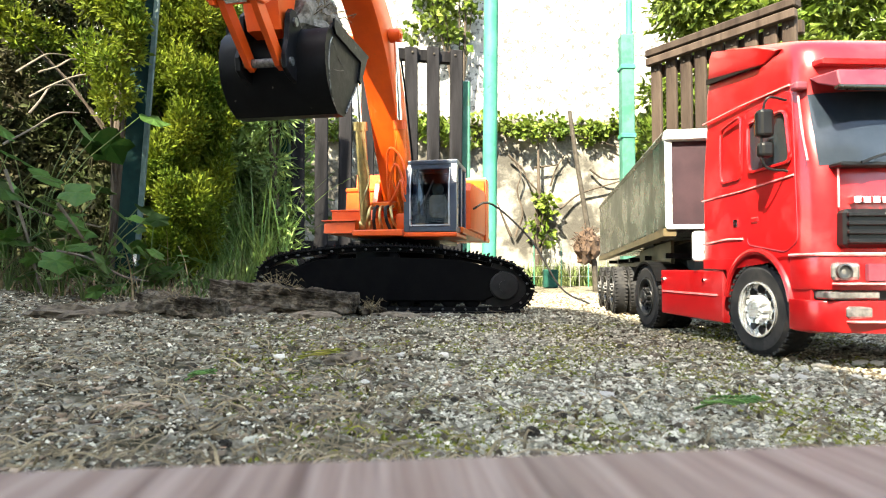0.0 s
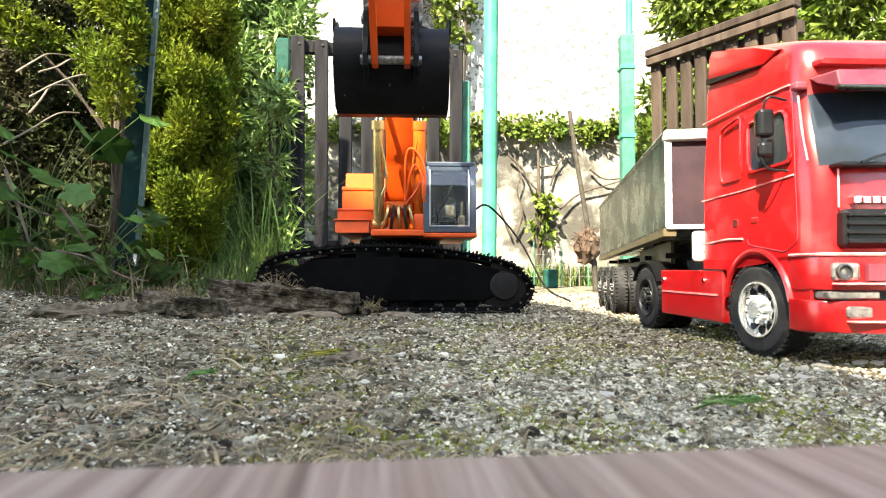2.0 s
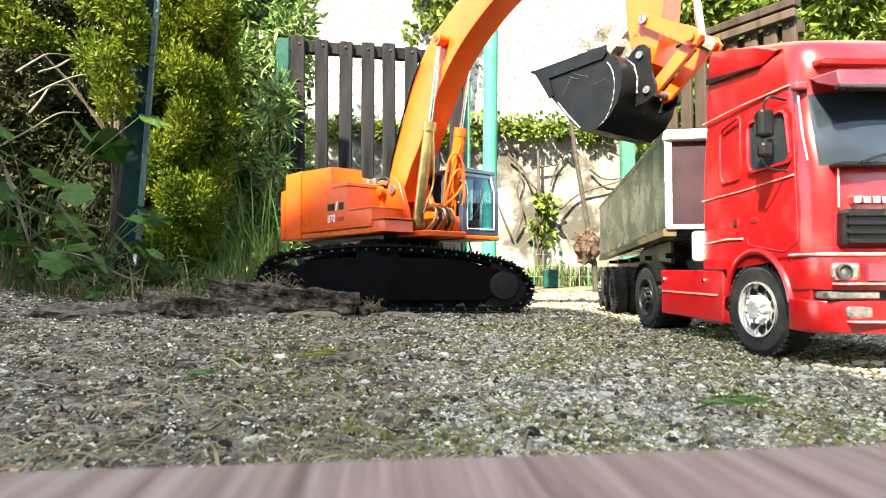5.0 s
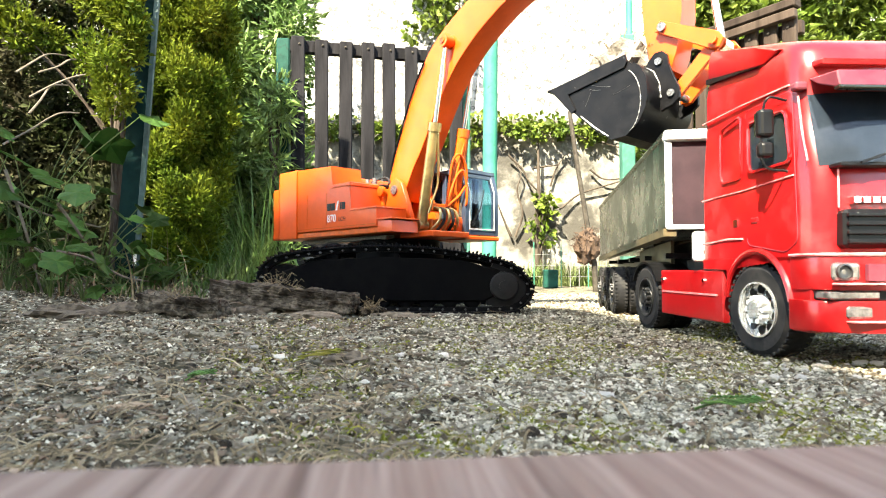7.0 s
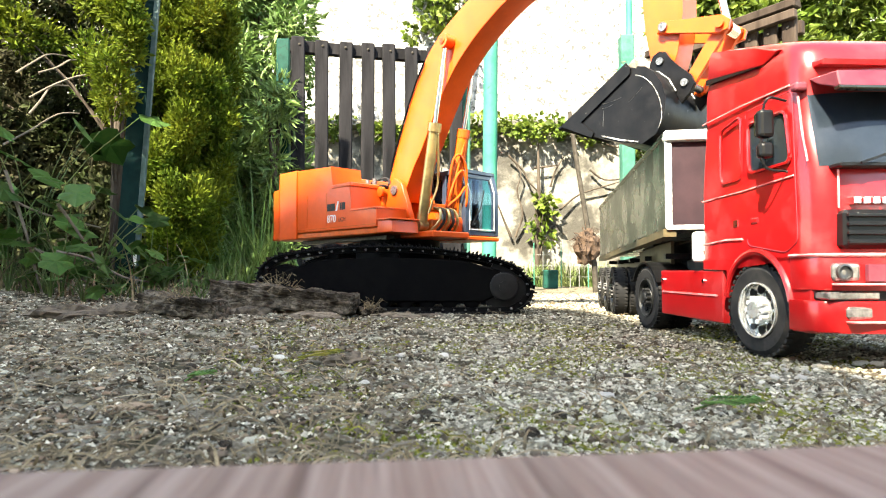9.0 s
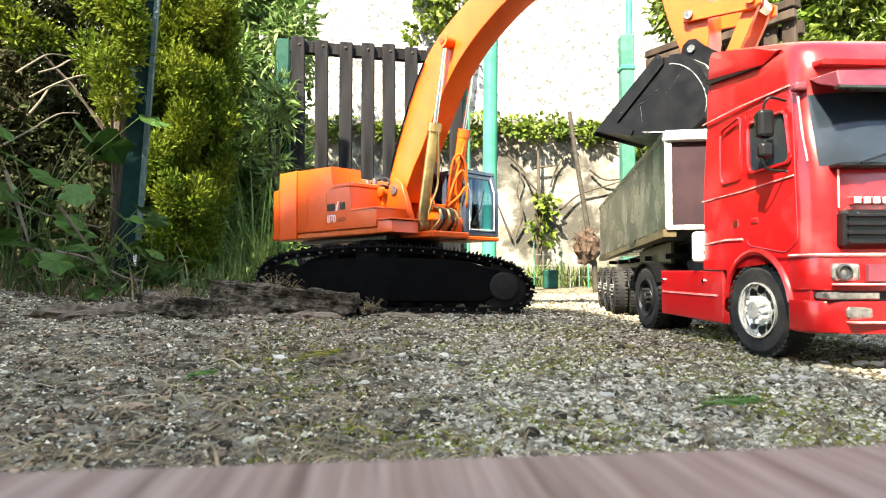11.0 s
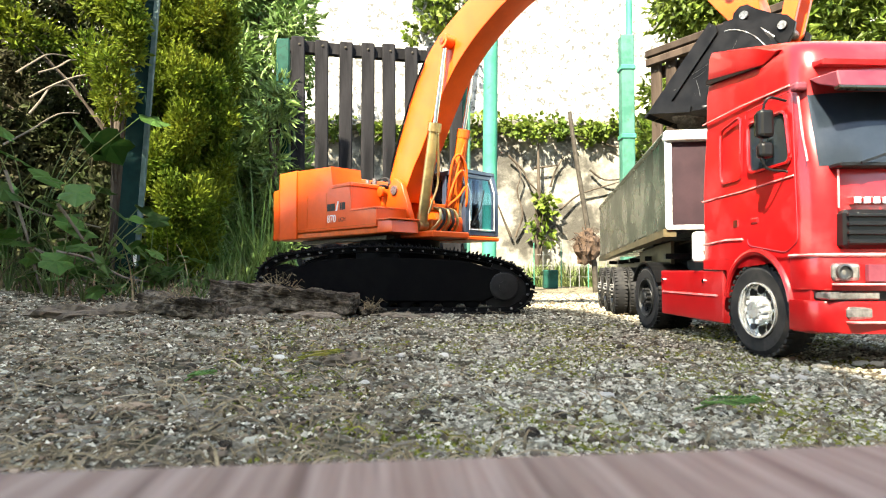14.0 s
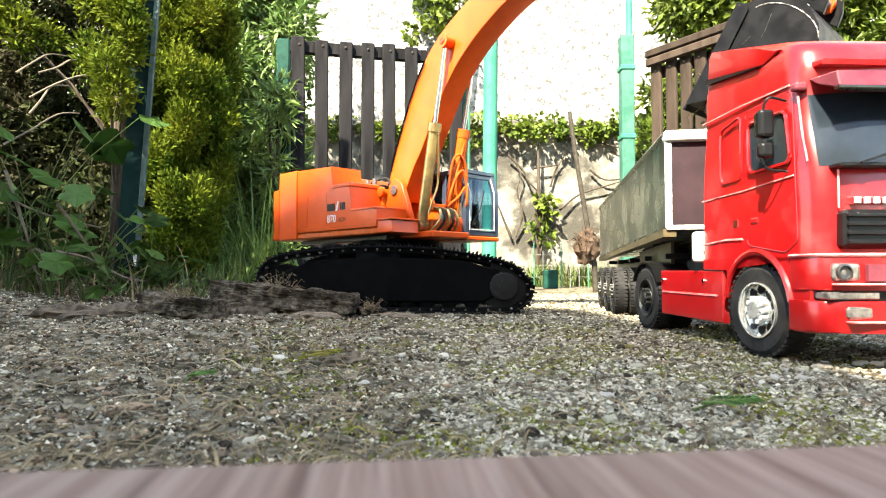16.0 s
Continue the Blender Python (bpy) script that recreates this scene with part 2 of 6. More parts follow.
def pipe(bm, pts, r, n=8, taper=None):
    """A bent pipe along points."""
    pts = [Vector(p) for p in pts]
    rings = []
    for i, p in enumerate(pts):
        d = (pts[min(i + 1, len(pts) - 1)] - pts[max(i - 1, 0)]).normalized()
        q = d.to_track_quat("Z", "Y")
        rr = r if taper is None else r + (taper - r) * i / (len(pts) - 1)
        rings.append([bm.verts.new(p + q @ Vector((math.cos(2 * math.pi * k / n) * rr, math.sin(2 * math.pi * k / n) * rr, 0))) for k in range(n)])
    for a, b in zip(rings, rings[1:]):
        best = min(range(n), key=lambda s: (a[0].co - b[s].co).length)
        for k in range(n):
            bm.faces.new((a[k], a[(k + 1) % n], b[(k + 1 + best) % n], b[(k + best) % n]))
    bm.faces.new(rings[0][::-1])
    bm.faces.new(rings[-1])
    return bm


def curve_pts(ctrl, n=8):
    """Catmull-Rom through control points."""
    c = [Vector(p) for p in ctrl]
    c = [c[0] * 2 - c[1]] + c + [c[-1] * 2 - c[-2]]
    out = []
    for i in range(1, len(c) - 2):
        for k in range(n):
            t = k / n
            out.append(0.5 * ((2 * c[i]) + (c[i + 1] - c[i - 1]) * t + (2 * c[i - 1] - 5 * c[i] + 4 * c[i + 1] - c[i + 2]) * t * t + (3 * c[i] - c[i - 1] - 3 * c[i + 1] + c[i + 2]) * t ** 3))
    out.append(c[-2])
    return out


def prism(bm, outline, a0, a1, axis="y", bevel=0.0, seg=1):
    """Extrude a 2D outline along an axis. axis y: outline is (x, z); x: (y, z); z: (x, y)."""
    def at(p, a):
        return {"y": (p[0], a, p[1]), "x": (a, p[0], p[1]), "z": (p[0], p[1], a)}[axis]
    lo = [bm.verts.new(at(p, a0)) for p in outline]
    hi = [bm.verts.new(at(p, a1)) for p in outline]
    n = len(outline)
    f0 = bm.faces.new(lo)
    f1 = bm.faces.new(hi)
    for i in range(n):
        bm.faces.new((lo[i], lo[(i + 1) % n], hi[(i + 1) % n], hi[i]))
    if bevel:
        es = list(f0.edges) + list(f1.edges)
        bmesh.ops.bevel(bm, geom=es, offset=bevel, segments=seg, affect="EDGES", profile=0.5)
    return bm


def lathe(bm, profile, axis_m=None, n=32):
    """Turn (radius, height) pairs round z, then move by axis_m."""
    rings = []
    for r, h in profile:
        ring = []
        for i in range(n):
            a = 2 * math.pi * i / n
            p = Vector((math.cos(a) * r, math.sin(a) * r, h))
            ring.append(bm.verts.new(axis_m @ p if axis_m else p))
        rings.append(ring)
    for a, b in zip(rings, rings[1:]):
        for i in range(n):
            bm.faces.new((a[i], a[(i + 1) % n], b[(i + 1) % n], b[i]))
    if profile[0][0] > 1e-6:
        bm.faces.new(rings[0][::-1])
    if profile[-1][0] > 1e-6:
        bm.faces.new(rings[-1])
    return bm


# ---- ground and walls ----
GATE_Y = 2.2


def ground_height(x, y):
    h = 0.0025 * noise.noise((x * 9, y * 9, 0.3)) + 0.0012 * noise.noise((x * 31, y * 31, 1.7))
    h += 0.010 * max(0.0, min(1.0, 0.25 - x / max(y, 0.1) * 1.6)) * (noise.noise((x * 24, y * 24, 5.1)) + 0.6 * noise.noise((x * 55, y * 55, 3.3)))
    left = max(0.0, -x - 0.30)
    if y > 0.5:
        h += min(0.12, 0.055 * left ** 1.3 * min(1, (y - 0.5) * 2)) * (1 + 0.5 * noise.noise((x * 5, y * 5, 4)))
    near = max(0.0, 1 - abs(y - 0.98) / 0.22) * max(0.0, 1 - abs(x + 0.33) / 0.42)
    h += 0.010 * near * (0.7 + noise.noise((x * 14, y * 14, 7)))
    return h


def make_ground():
    xs = sorted(set([round(-1.6 + 0.02 * i, 3) for i in range(151)] + [-40, -15, -8, -5, -3.5, -2.5, -2, 2, 2.5, 3.5, 5, 8, 15, 40]))
    ys = sorted(set([round(0.06 + 0.015 * i, 3) for i in range(150)] + [-40, -12, -5, -2.5, -1, -0.4, -0.1, 2.5, 2.9, 3.4, 4, 6, 12, 40]))
    verts = [(x, y, ground_height(x, y) if 0 < y < 3 and abs(x) < 2.2 else 0.0) for y in ys for x in xs]
    n = len(xs)
    faces = [(j * n + i, j * n + i + 1, (j + 1) * n + i + 1, (j + 1) * n + i) for j in range(len(ys) - 1) for i in range(n - 1)]
    me = bpy.data.meshes.new("ground")
    me.from_pydata(verts, [], faces)
    me.polygons.foreach_set("use_smooth", [True] * len(faces))
    me.materials.append(M["ground"])
    tagged(new("ground", me), "trodden grey-brown earth with moss and grit", "ground", kind="structure")


make_ground()


def structure(name, bm, mat, label, category):
    return tagged(part(name, bm, mat), label, category, kind="structure")


WALL_Y = 3.5
structure("wall_far", box(B(), -6, 8, WALL_Y + 0.12, WALL_Y + 0.4, 0.0, 6.0), M["plaster"], "sunlit white rough-rendered house wall", "wall")
structure("wall_low", box(B(), -6, 8, WALL_Y, WALL_Y + 0.118, 0.0, 0.90, 0.01), M["oldwall"], "old stained rendered garden wall below the white wall", "wall")
structure("wall_coping", box(B(), -6, 8, WALL_Y - 0.04, WALL_Y + 0.116, 0.902, 0.95, 0.012), M["coping"], "dark weathered coping overgrown with vine", "coping")
# unseen gable wall added behind the viewer, which shades the foreground
# its gambrel roof climbs away from the eave
structure("wall_behind", prism(B(), [(-11.0, -0.1), (1.9, -0.1), (1.9, 2.9), (-0.95, 2.9), (-1.95, 4.93), (-3.4, 5.8), (-11.0, 5.8)], -3.3, -3.0, "y"), M["blocker_wall"], "plain gable wall added unseen behind the viewer to shade the foreground", "wall")


# ---- plank in the foreground ----
def make_plank():
    bm = B()
    box(bm, -0.6, 0.6, -0.1, 0.0, -0.022, 0.0, 0.0025, 2)
    t = thing("wooden_plank", "worn reddish-brown wooden plank lying on bricks", "plank", pose(0, 0.1015, CAM_Z - 0.0302, 0, 0, 5.8))
    part("board", bm, M["plank"], t)
    s = B()
    for x in (-0.35, 0.35):
        box(s, x - 0.05, x + 0.05, -0.09, -0.02, -CAM_Z + 0.026, -0.0225, 0.003)
    part("support_block", s, M["concrete"], t, "concrete support block")


make_plank()


# ---- gates, posts ----
def slat_mesh(w, d, h, mat, name):
    bm = box(B(), -w / 2, w / 2, -d / 2, d / 2, 0, h, 0.004)
    me = bpy.data.meshes.new(name)
    bm.to_mesh(me)
    bm.free()
    me.materials.append(mat)
    return me


def make_gate(name, label, m, width, height, n, slat_w, mat, z0, capped=False):
    g = thing(name, label, "gate", m)
    me = slat_mesh(slat_w, 0.018, height - z0, mat, "slat")
    rng = random.Random(n)
    for i in range(n):
        s = new("slat", me)
        s.parent = g
        s.matrix_basis = pose(width * i / (n - 1), rng.uniform(-0.001, 0.001), z0 + rng.uniform(-0.004, 0.004), 0, rng.uniform(-0.5, 0.5), 0)
    if capped:
        part("cap_rail", box(B(), -slat_w / 2 - 0.012, width + slat_w / 2 + 0.012, -0.034, 0.0095, height + 0.0045, height + 0.034, 0.004), mat, g, "weathered cap rail along the top")
        part("rail", box(B(), -slat_w / 2 - 0.01, width + slat_w / 2 + 0.01, -0.033, -0.0105, height - 0.03, height - 0.0005, 0.003), mat, g)
    top = height - (0.05 if capped else 0.026)
    for z in (top, 0.16):
        part("rail", box(B(), -slat_w / 2 - 0.01, width + slat_w / 2 + 0.01, 0.011, 0.035, z - 0.022, z + 0.022, 0.003), mat, g)
    bolt = None
    for i in range(n):
        at = Matrix.Translation((width * i / (n - 1), -0.0095, top)) @ pose(0, 0, 0, 90)
        if bolt is None:
            bolt = part("bolt", lathe(B(), [(0.0001, 0), (0.005, 0.001), (0.004, 0.003), (0.0001, 0.005)], None, 8), M["stick"], g, "rusty bolt head", m=at)
        else:
            o = new("bolt", bolt.data)
            o.parent, o.matrix_basis = g, at
    return g


def gx(px, d):
    return (px - 784) / 1076 * d


def gz(py, d):
    return CAM_Z + (480 - py) / 1076 * d


_a, _b = Vector((gx(527, 2.12), 2.12)), Vector((gx(805, 2.24), 2.24))
_w = (_b - _a).length
make_gate("slatted_gate", "dark-stained slatted wooden garden gate", pose(_a.x, _a.y, 0, 0, 0, math.degrees(math.atan2(_b.y - _a.y, _b.x - _a.x))), _w, gz(62, 2.12), 8, 0.047, M["wood_dk"], 0.07)
_a, _b = Vector((gx(1168, 2.35), 2.35)), Vector((gx(1405, 1.93), 1.93))
_w = (_b - _a).length
make_gate("open_gate", "brown weathered slatted wooden gate standing open", pose(_a.x, _a.y, 0, 0, 0, math.degrees(math.atan2(_b.y - _a.y, _b.x - _a.x))), _w, gz(100, 2.35), 9, 0.045, M["wood_br"], 0.07, True)


def make_post(label, x, y, h, r, mat, lean=0.0, ang=False):
    p = thing("fence_post", label, "post", pose(x, y, ground_height(x, y) - 0.01, 0, lean, 0))
    if ang:
        part("shaft", box(B(), -r, r, -r, r, 0, h, 0.004), mat, p)
    else:
        part("shaft", tube(B(), (0, 0, 0), (0, 0, h), r, n=20), mat, p, smooth=True)
    return p


make_post("pale green painted round steel post", gx(865, 2.05), 2.05, 1.5, 0.0245, M["green_post"], 0.6)
make_post("green painted square gate post", gx(822, 2.3), 2.3, gz(140, 2.3), 0.022, M["green_worn"], 0, True)
p = make_post("green painted square gate post with hinge bands", gx(1112, 2.45), 2.45, gz(55, 2.45), 0.026, M["green_worn"], 0, True)
for z in (0.35, 0.62, 0.9):
    part("hinge_band", box(B(), -0.03, 0.03, -0.03, 0.03, z, z + 0.02, 0.003), M["green_post"], p)
make_post("thin green steel pipe beside the gate post", gx(1118, 2.62), 2.62, 1.6, 0.014, M["green_post"])
make_post("green painted square gate post", gx(500, 2.2), 2.2, gz(68, 2.2), 0.024, M["green_old"], 0, True)

# leaning steel angle post
_p = thing("angle_post", "dark green steel angle post with an edge painted paler as if lit, leaning", "post", pose(gx(224, 1.5), 1.5, 0.0, 0, 3.5, 0))
bm = B()
prism(bm, [(-0.034, 0.0), (0.012, 0.0), (0.012, 0.004), (-0.034, 0.004)], 0, 1.3, "z")
part("flange", bm, M["green_dk"], _p)
part("edge", box(B(), 0.0122, 0.024, -0.003, 0.006, 0, 1.3, 0.001), M["post_grey"], _p, "grey-green edge painted paler as if lit")
part("tag", box(B(), 0.012, 0.02, -0.006, -0.0042, 0.09, 0.135), M["whitep"], _p, "small pale sticker")


# ---- foliage ----
def leaf_cloud(name, pts, normals, size, mat, seed, aspect=0.5, jitter=0.9, var=0.4, fold=True):
    """Many small leaves, each of two bent quads, joined into one mesh."""
    rng = np.random.default_rng(seed)
    n = len(pts)
    d = normals + rng.normal(0, jitter, (n, 3))
    d /= np.linalg.norm(d, axis=1)[:, None] + 1e-9
    o = rng.normal(0, 1, (n, 3))
    s = np.cross(d, o)
    s /= np.linalg.norm(s, axis=1)[:, None] + 1e-9
    up = np.cross(s, d)
    L = size * (1 + rng.uniform(-var, var, (n, 1)))
    w = L * aspect * 0.5
    base = pts
    mid = pts + d * L * 0.5
    tip = pts + d * L - up * L * 0.12
    a = mid + s * w + up * w * 0.3
    b = mid - s * w + up * w * 0.3
    verts = np.stack([base, a, tip, b, mid], 1).reshape(-1, 3)
    k = np.arange(n)[:, None] * 5
    tri = np.concatenate([k + [0, 1, 4], k + [1, 2, 4], k + [2, 3, 4], k + [3, 0, 4]], 0)
    me = bpy.data.meshes.new(name)
    me.from_pydata(verts.tolist(), [], tri.tolist())
    me.materials.append(mat)
    return me


def blobs(centres, n, seed, shell=0.55, spiky=0.0):
    """Points and outward normals in a set of ellipsoids (x, y, z, rx, ry, rz)."""
    rng = np.random.default_rng(seed)
    c = np.array(centres)
    v = c[:, 3] * c[:, 4] + c[:, 4] * c[:, 5] + c[:, 3] * c[:, 5]
    i = rng.choice(len(c), n, p=v / v.sum())
    d = rng.normal(0, 1, (n, 3))
    d /= np.linalg.norm(d, axis=1)[:, None]
    r = shell + (1 - shell) * rng.random((n, 1)) ** 0.7
    r *= 1 + 0.18 * np.sin(d[:, :1] * 9 + i[:, None]) * np.sin(d[:, 2:] * 11 + 2 * i[:, None])
    return c[i, :3] + d * r * c[i, 3:], d


def crown_of(rng, x0, x1, y0, y1, z0, z1, n, r):
    return [(rng.uniform(x0, x1), rng.uniform(y0, y1), rng.uniform(z0, z1), r * rng.uniform(0.6, 1.3), r * rng.uniform(0.6, 1.2), r * rng.uniform(0.7, 1.5)) for _ in range(n)]


def shrub(name, label, category, cents, n, size, mat, seed, trunk=None, up=0.0, aspect=0.5, jitter=0.7, limbs=6, group="", shell=0.45, branch_mat=None):
    x, y = (trunk or (cents[0][0], cents[0][1]))
    t = thing(name, label, category, pose(x, y, 0), group)
    off = np.array([x, y, 0])
    pts, nor = blobs(cents, n, seed, shell)
    nor = nor + np.array([0, 0, up])
    ob = new("crown", leaf_cloud("crown", pts - off, nor, size, mat, seed, aspect, jitter))
    ob.parent = t
    rng = random.Random(seed)
    bm = B()
    top = max(c[2] for c in cents)
    if limbs == 0:
        top = 0.8
    pipe(bm, [(0, 0, -0.02), (rng.uniform(-.02, .02), rng.uniform(-.02, .02), top * 0.4), (rng.uniform(-.05, .05), rng.uniform(-.04, .04), top)], 0.022, 8, 0.006)
    for c in rng.sample(cents, min(limbs, len(cents))):
        e = Vector((c[0] - x, c[1] - y, c[2]))
        s = Vector((0, 0, max(0.03, e.z * 0.55)))
        part("limb", pipe(B(), [s, (s + e) / 2 + Vector((0, 0, 0.03)), e], 0.005, 6, 0.002), branch_mat or M["bark"], t, smooth=True)
    part("trunk", bm, branch_mat or M["bark"], t, smooth=True)
    return t


rng = random.Random(3)
# golden thuja beside the angle post
cents = []
for i in range(125):
    z = 0.14 + 0.88 * (i / 125) + rng.uniform(-0.03, 0.03)
    half = 0.128 if z > 0.28 else 0.08
    ang = rng.uniform(0, 6.28)
    rad = half * math.sqrt(rng.random())
    cents.append((gx(322, 1.85) + rad * math.cos(ang), 1.85 + rad * math.sin(ang), z, 0.044, 0.044, 0.075))
shrub("thuja", "golden-green thuja with dense feathery sprays", "shrub", cents, 92000, 0.0155, M["thuja"], 11, (gx(322, 1.85), 1.85), 0.9, 0.42, 0.55, shell=0.3)
# conifer hedge, its shade put into the leaf colour
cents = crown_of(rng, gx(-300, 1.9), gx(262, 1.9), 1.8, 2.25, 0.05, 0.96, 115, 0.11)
shrub("conifer_hedge", "conifer hedge with shade put into its dark leaf colour, bare twigs", "hedge", cents, 56000, 0.029, M["thuja_dk"], 12, (gx(120, 1.9), 2.0), 0.3, 0.4, 0.9, limbs=12)
# shoots over the dark hedge
cents = crown_of(rng, gx(150, 1.75), gx(255, 1.75), 1.7, 1.8, 0.55, 0.92, 14, 0.06) + crown_of(rng, gx(-30, 1.75), gx(60, 1.75), 1.7, 1.8, 0.75, 0.95, 6, 0.06)
shrub("conifer_shoots", "yellow-green conifer shoots on the hedge", "shrub", cents, 9000, 0.02, M["thuja"], 13, (gx(180, 1.75), 1.85), 0.5, 0.4, 0.8)
# tall leafy hedge behind everything on that side
cents = crown_of(rng, gx(-400, 2.8), gx(518, 2.8), 2.6, 3.1, 0.1, 1.75, 170, 0.15)
shrub("leafy_hedge", "green leafy hedge behind the gate post", "hedge", cents, 26000, 0.05, M["leaf"], 14, (gx(440, 2.8), 2.8), 0.0, 0.34, 0.9)
# reed-leaved shrub between thuja and gate
cents = crown_of(rng, gx(385, 2.5), gx(520, 2.5), 2.4, 2.6, 0.1, 1.6, 70, 0.085)
shrub("reed_shrub", "dense green shrub with narrow drooping leaves", "shrub", cents, 17000, 0.052, M["reed"], 24, (gx(450, 2.5), 2.5), -0.3, 0.22, 0.8)
cents = crown_of(rng, gx(478, 2.1), gx(512, 2.1), 2.06, 2.14, 0.15, 0.72, 16, 0.045)
shrub("reed_shrub", "narrow-leaved shoots growing over the gate post", "shrub", cents, 1300, 0.045, M["reed"], 26, (gx(485, 2.1), 2.1), -0.2, 0.2, 0.8)
# shoots of the hedge reaching in front of the angle post
cents = crown_of(rng, gx(185, 1.45), gx(245, 1.45), 1.38, 1.46, 0.48, 0.8, 9, 0.04)
shrub("conifer_shoots", "yellow-green conifer shoots reaching past the post", "shrub", cents, 4500, 0.017, M["thuja"], 25, (gx(160, 1.45), 1.55), 0.5, 0.4, 0.8)
# hedge behind open gate
cents = crown_of(rng, gx(1150, 2.9), gx(1900, 2.7), 2.7, 3.1, 0.3, 1.75, 120, 0.15)
shrub("leafy_hedge", "sunlit green leafy hedge behind the open gate", "hedge", cents, 60000, 0.046, M["vine"], 15, (gx(1350, 2.9), 2.9), 0.0, 0.45, 0.9)
# vine on the low wall
cents = []
for i in range(90):
    x = rng.uniform(-1.25, 1.5)
    cents.append((x, WALL_Y - 0.07 + rng.uniform(-0.04, 0.06), 0.90 + rng.gauss(0, 0.035), rng.uniform(0.03, 0.08), 0.05, rng.uniform(0.02, 0.05)))
shrub("climbing_vine", "sunlit vine creeping along the wall coping", "climber", cents, 3600, 0.034, M["vine"], 16, (0.55, WALL_Y - 0.06), -0.2, 0.75, 0.8, limbs=0)
# hanging vine at the top
cents = crown_of(rng, gx(722, 3.5), gx(845, 3.5), 3.46, 3.56, 1.39, 2.0, 30, 0.05)
shrub("hanging_vine", "sunlit vine with broad leaves hanging before the wall", "climber", cents, 900, 0.046, M["vine"], 17, (gx(815, 3.5), 3.5), -0.3, 0.8, 0.8, limbs=10)
cents = crown_of(rng, gx(935, 3.4), gx(975, 3.4), 3.38, 3.44, 0.2, 0.52, 14, 0.035)
shrub("climbing_vine", "small sunlit vine growing up the low wall", "climber", cents, 170, 0.036, M["vine"], 18, (gx(955, 3.4), 3.42), -0.2, 0.75, 0.8, limbs=6)


# ---- excavator ----
EX = thing("model_excavator", "orange scale-model hydraulic excavator on black crawler tracks", "model excavator", pose(-0.0884, 1.255, 0.0))
BOOM_TIP = (0.575, 0.613)
STICK_L = 0.255
SWING = [(0, -101), (0.5, -100.6), (1.0, -98.5), (1.5, -92.7), (2.0, -87), (2.5, -80.2), (3.0, -74), (3.5, -66.2), (4.0, -59.7), (4.5, -54.5), (5.0, -50.5), (5.6, -47.5), (6.2, -46.5), (16, -46.5)]
STICK = [(0, 1.0), (6.3, 1.8), (9.2, 2.5), (10.2, 7.5), (11.5, 15.2), (12.5, 20.7), (13.5, 25.5), (14.5, 30.2), (15.2, 33.2), (16, 36)]
BUCKET = [(0, 177), (6.4, 178), (7.0, 186.5), (7.5, 194), (8.0, 202), (8.5, 206.5), (9.0, 209), (9.4, 211.5), (10.2, 216), (11.5, 220), (12.5, 220.8), (13.5, 225.5), (14.5, 226.5), (15.2, 230), (16, 236)]


def value(rows, t):
    """Smooth monotone reading of (time, value) rows."""
    for i in range(len(rows) - 1):
        (t0, v0), (t1, v1) = rows[i], rows[i + 1]
        if t <= t1:
            def slope(k):
                if k <= 0 or k >= len(rows) - 1:
                    return 0.0
                a = (rows[k][1] - rows[k - 1][1]) / (rows[k][0] - rows[k - 1][0])
                b = (rows[k + 1][1] - rows[k][1]) / (rows[k + 1][0] - rows[k][0])
                return 0.0 if a * b <= 0 else 2 * a * b / (a + b)
            h = t1 - t0
            u = max(0.0, min(1.0, (t - t0) / h))
            m0, m1 = slope(i) * h, slope(i + 1) * h
            return (2 * u ** 3 - 3 * u * u + 1) * v0 + (u ** 3 - 2 * u * u + u) * m0 + (3 * u * u - 2 * u ** 3) * v1 + (u ** 3 - u * u) * m1
    return rows[-1][1]


def plane_turn(deg):
    return pose(0, 0, 0, 0, -deg, 0)


def turn_pose(t):
    return pose(0, 0, 0, 0, 0, value(SWING, t))


def stick_pose(t):
    return turn_pose(t) @ Matrix.Translation((BOOM_TIP[0], 0, BOOM_TIP[1])) @ plane_turn(value(STICK, t))


def bucket_pose(t):
    return stick_pose(t) @ Matrix.Translation((0, 0, -STICK_L)) @ plane_turn(value(BUCKET, t) - 186.5 - value(STICK, t))


def in_plane(t, which):
    """Joint places in the boom's plane (r, z)."""
    st = plane_turn(value(STICK, t))
    o = Vector((BOOM_TIP[0], 0, BOOM_TIP[1]))
    eye = o + st @ Vector((0, 0, -STICK_L))
    idler = o + st @ Vector((0.006, 0, -STICK_L + 0.046))
    pin = eye + plane_turn(value(BUCKET, t) - 186.5) @ Vector((0.017, 0, -0.046))
    head = o + st @ Vector((0.045, 0, -0.012))
    d = pin - idler
    L1, L2 = 0.077, 0.079
    D = min(d.length, L1 + L2 - 1e-4)
    a = (L1 * L1 - L2 * L2 + D * D) / (2 * D)
    h = math.sqrt(max(0, L1 * L1 - a * a))
    u = d.normalized()
    knee = idler + u * a + Vector((-u.z, 0, u.x)) * h
    return {"idler": idler, "pin": pin, "knee": knee, "head": head}[which]


def bar_pose(t, p, q):
    """A bar that points down its -z from p to q, in the boom's plane."""
    a, b = in_plane(t, p), in_plane(t, q)
    d = b - a
    return turn_pose(t) @ Matrix.Translation(a) @ plane_turn(math.degrees(math.atan2(d.x, -d.z)))


def turning(name, bm, mat, label="", smooth=False):
    return part(name, bm, mat, EX, label, smooth)


M["pin"] = material("dull_pin_steel", (0.11, 0.11, 0.11), 0.4, 0.3, color2=(0.03, 0.03, 0.03), scale=300)
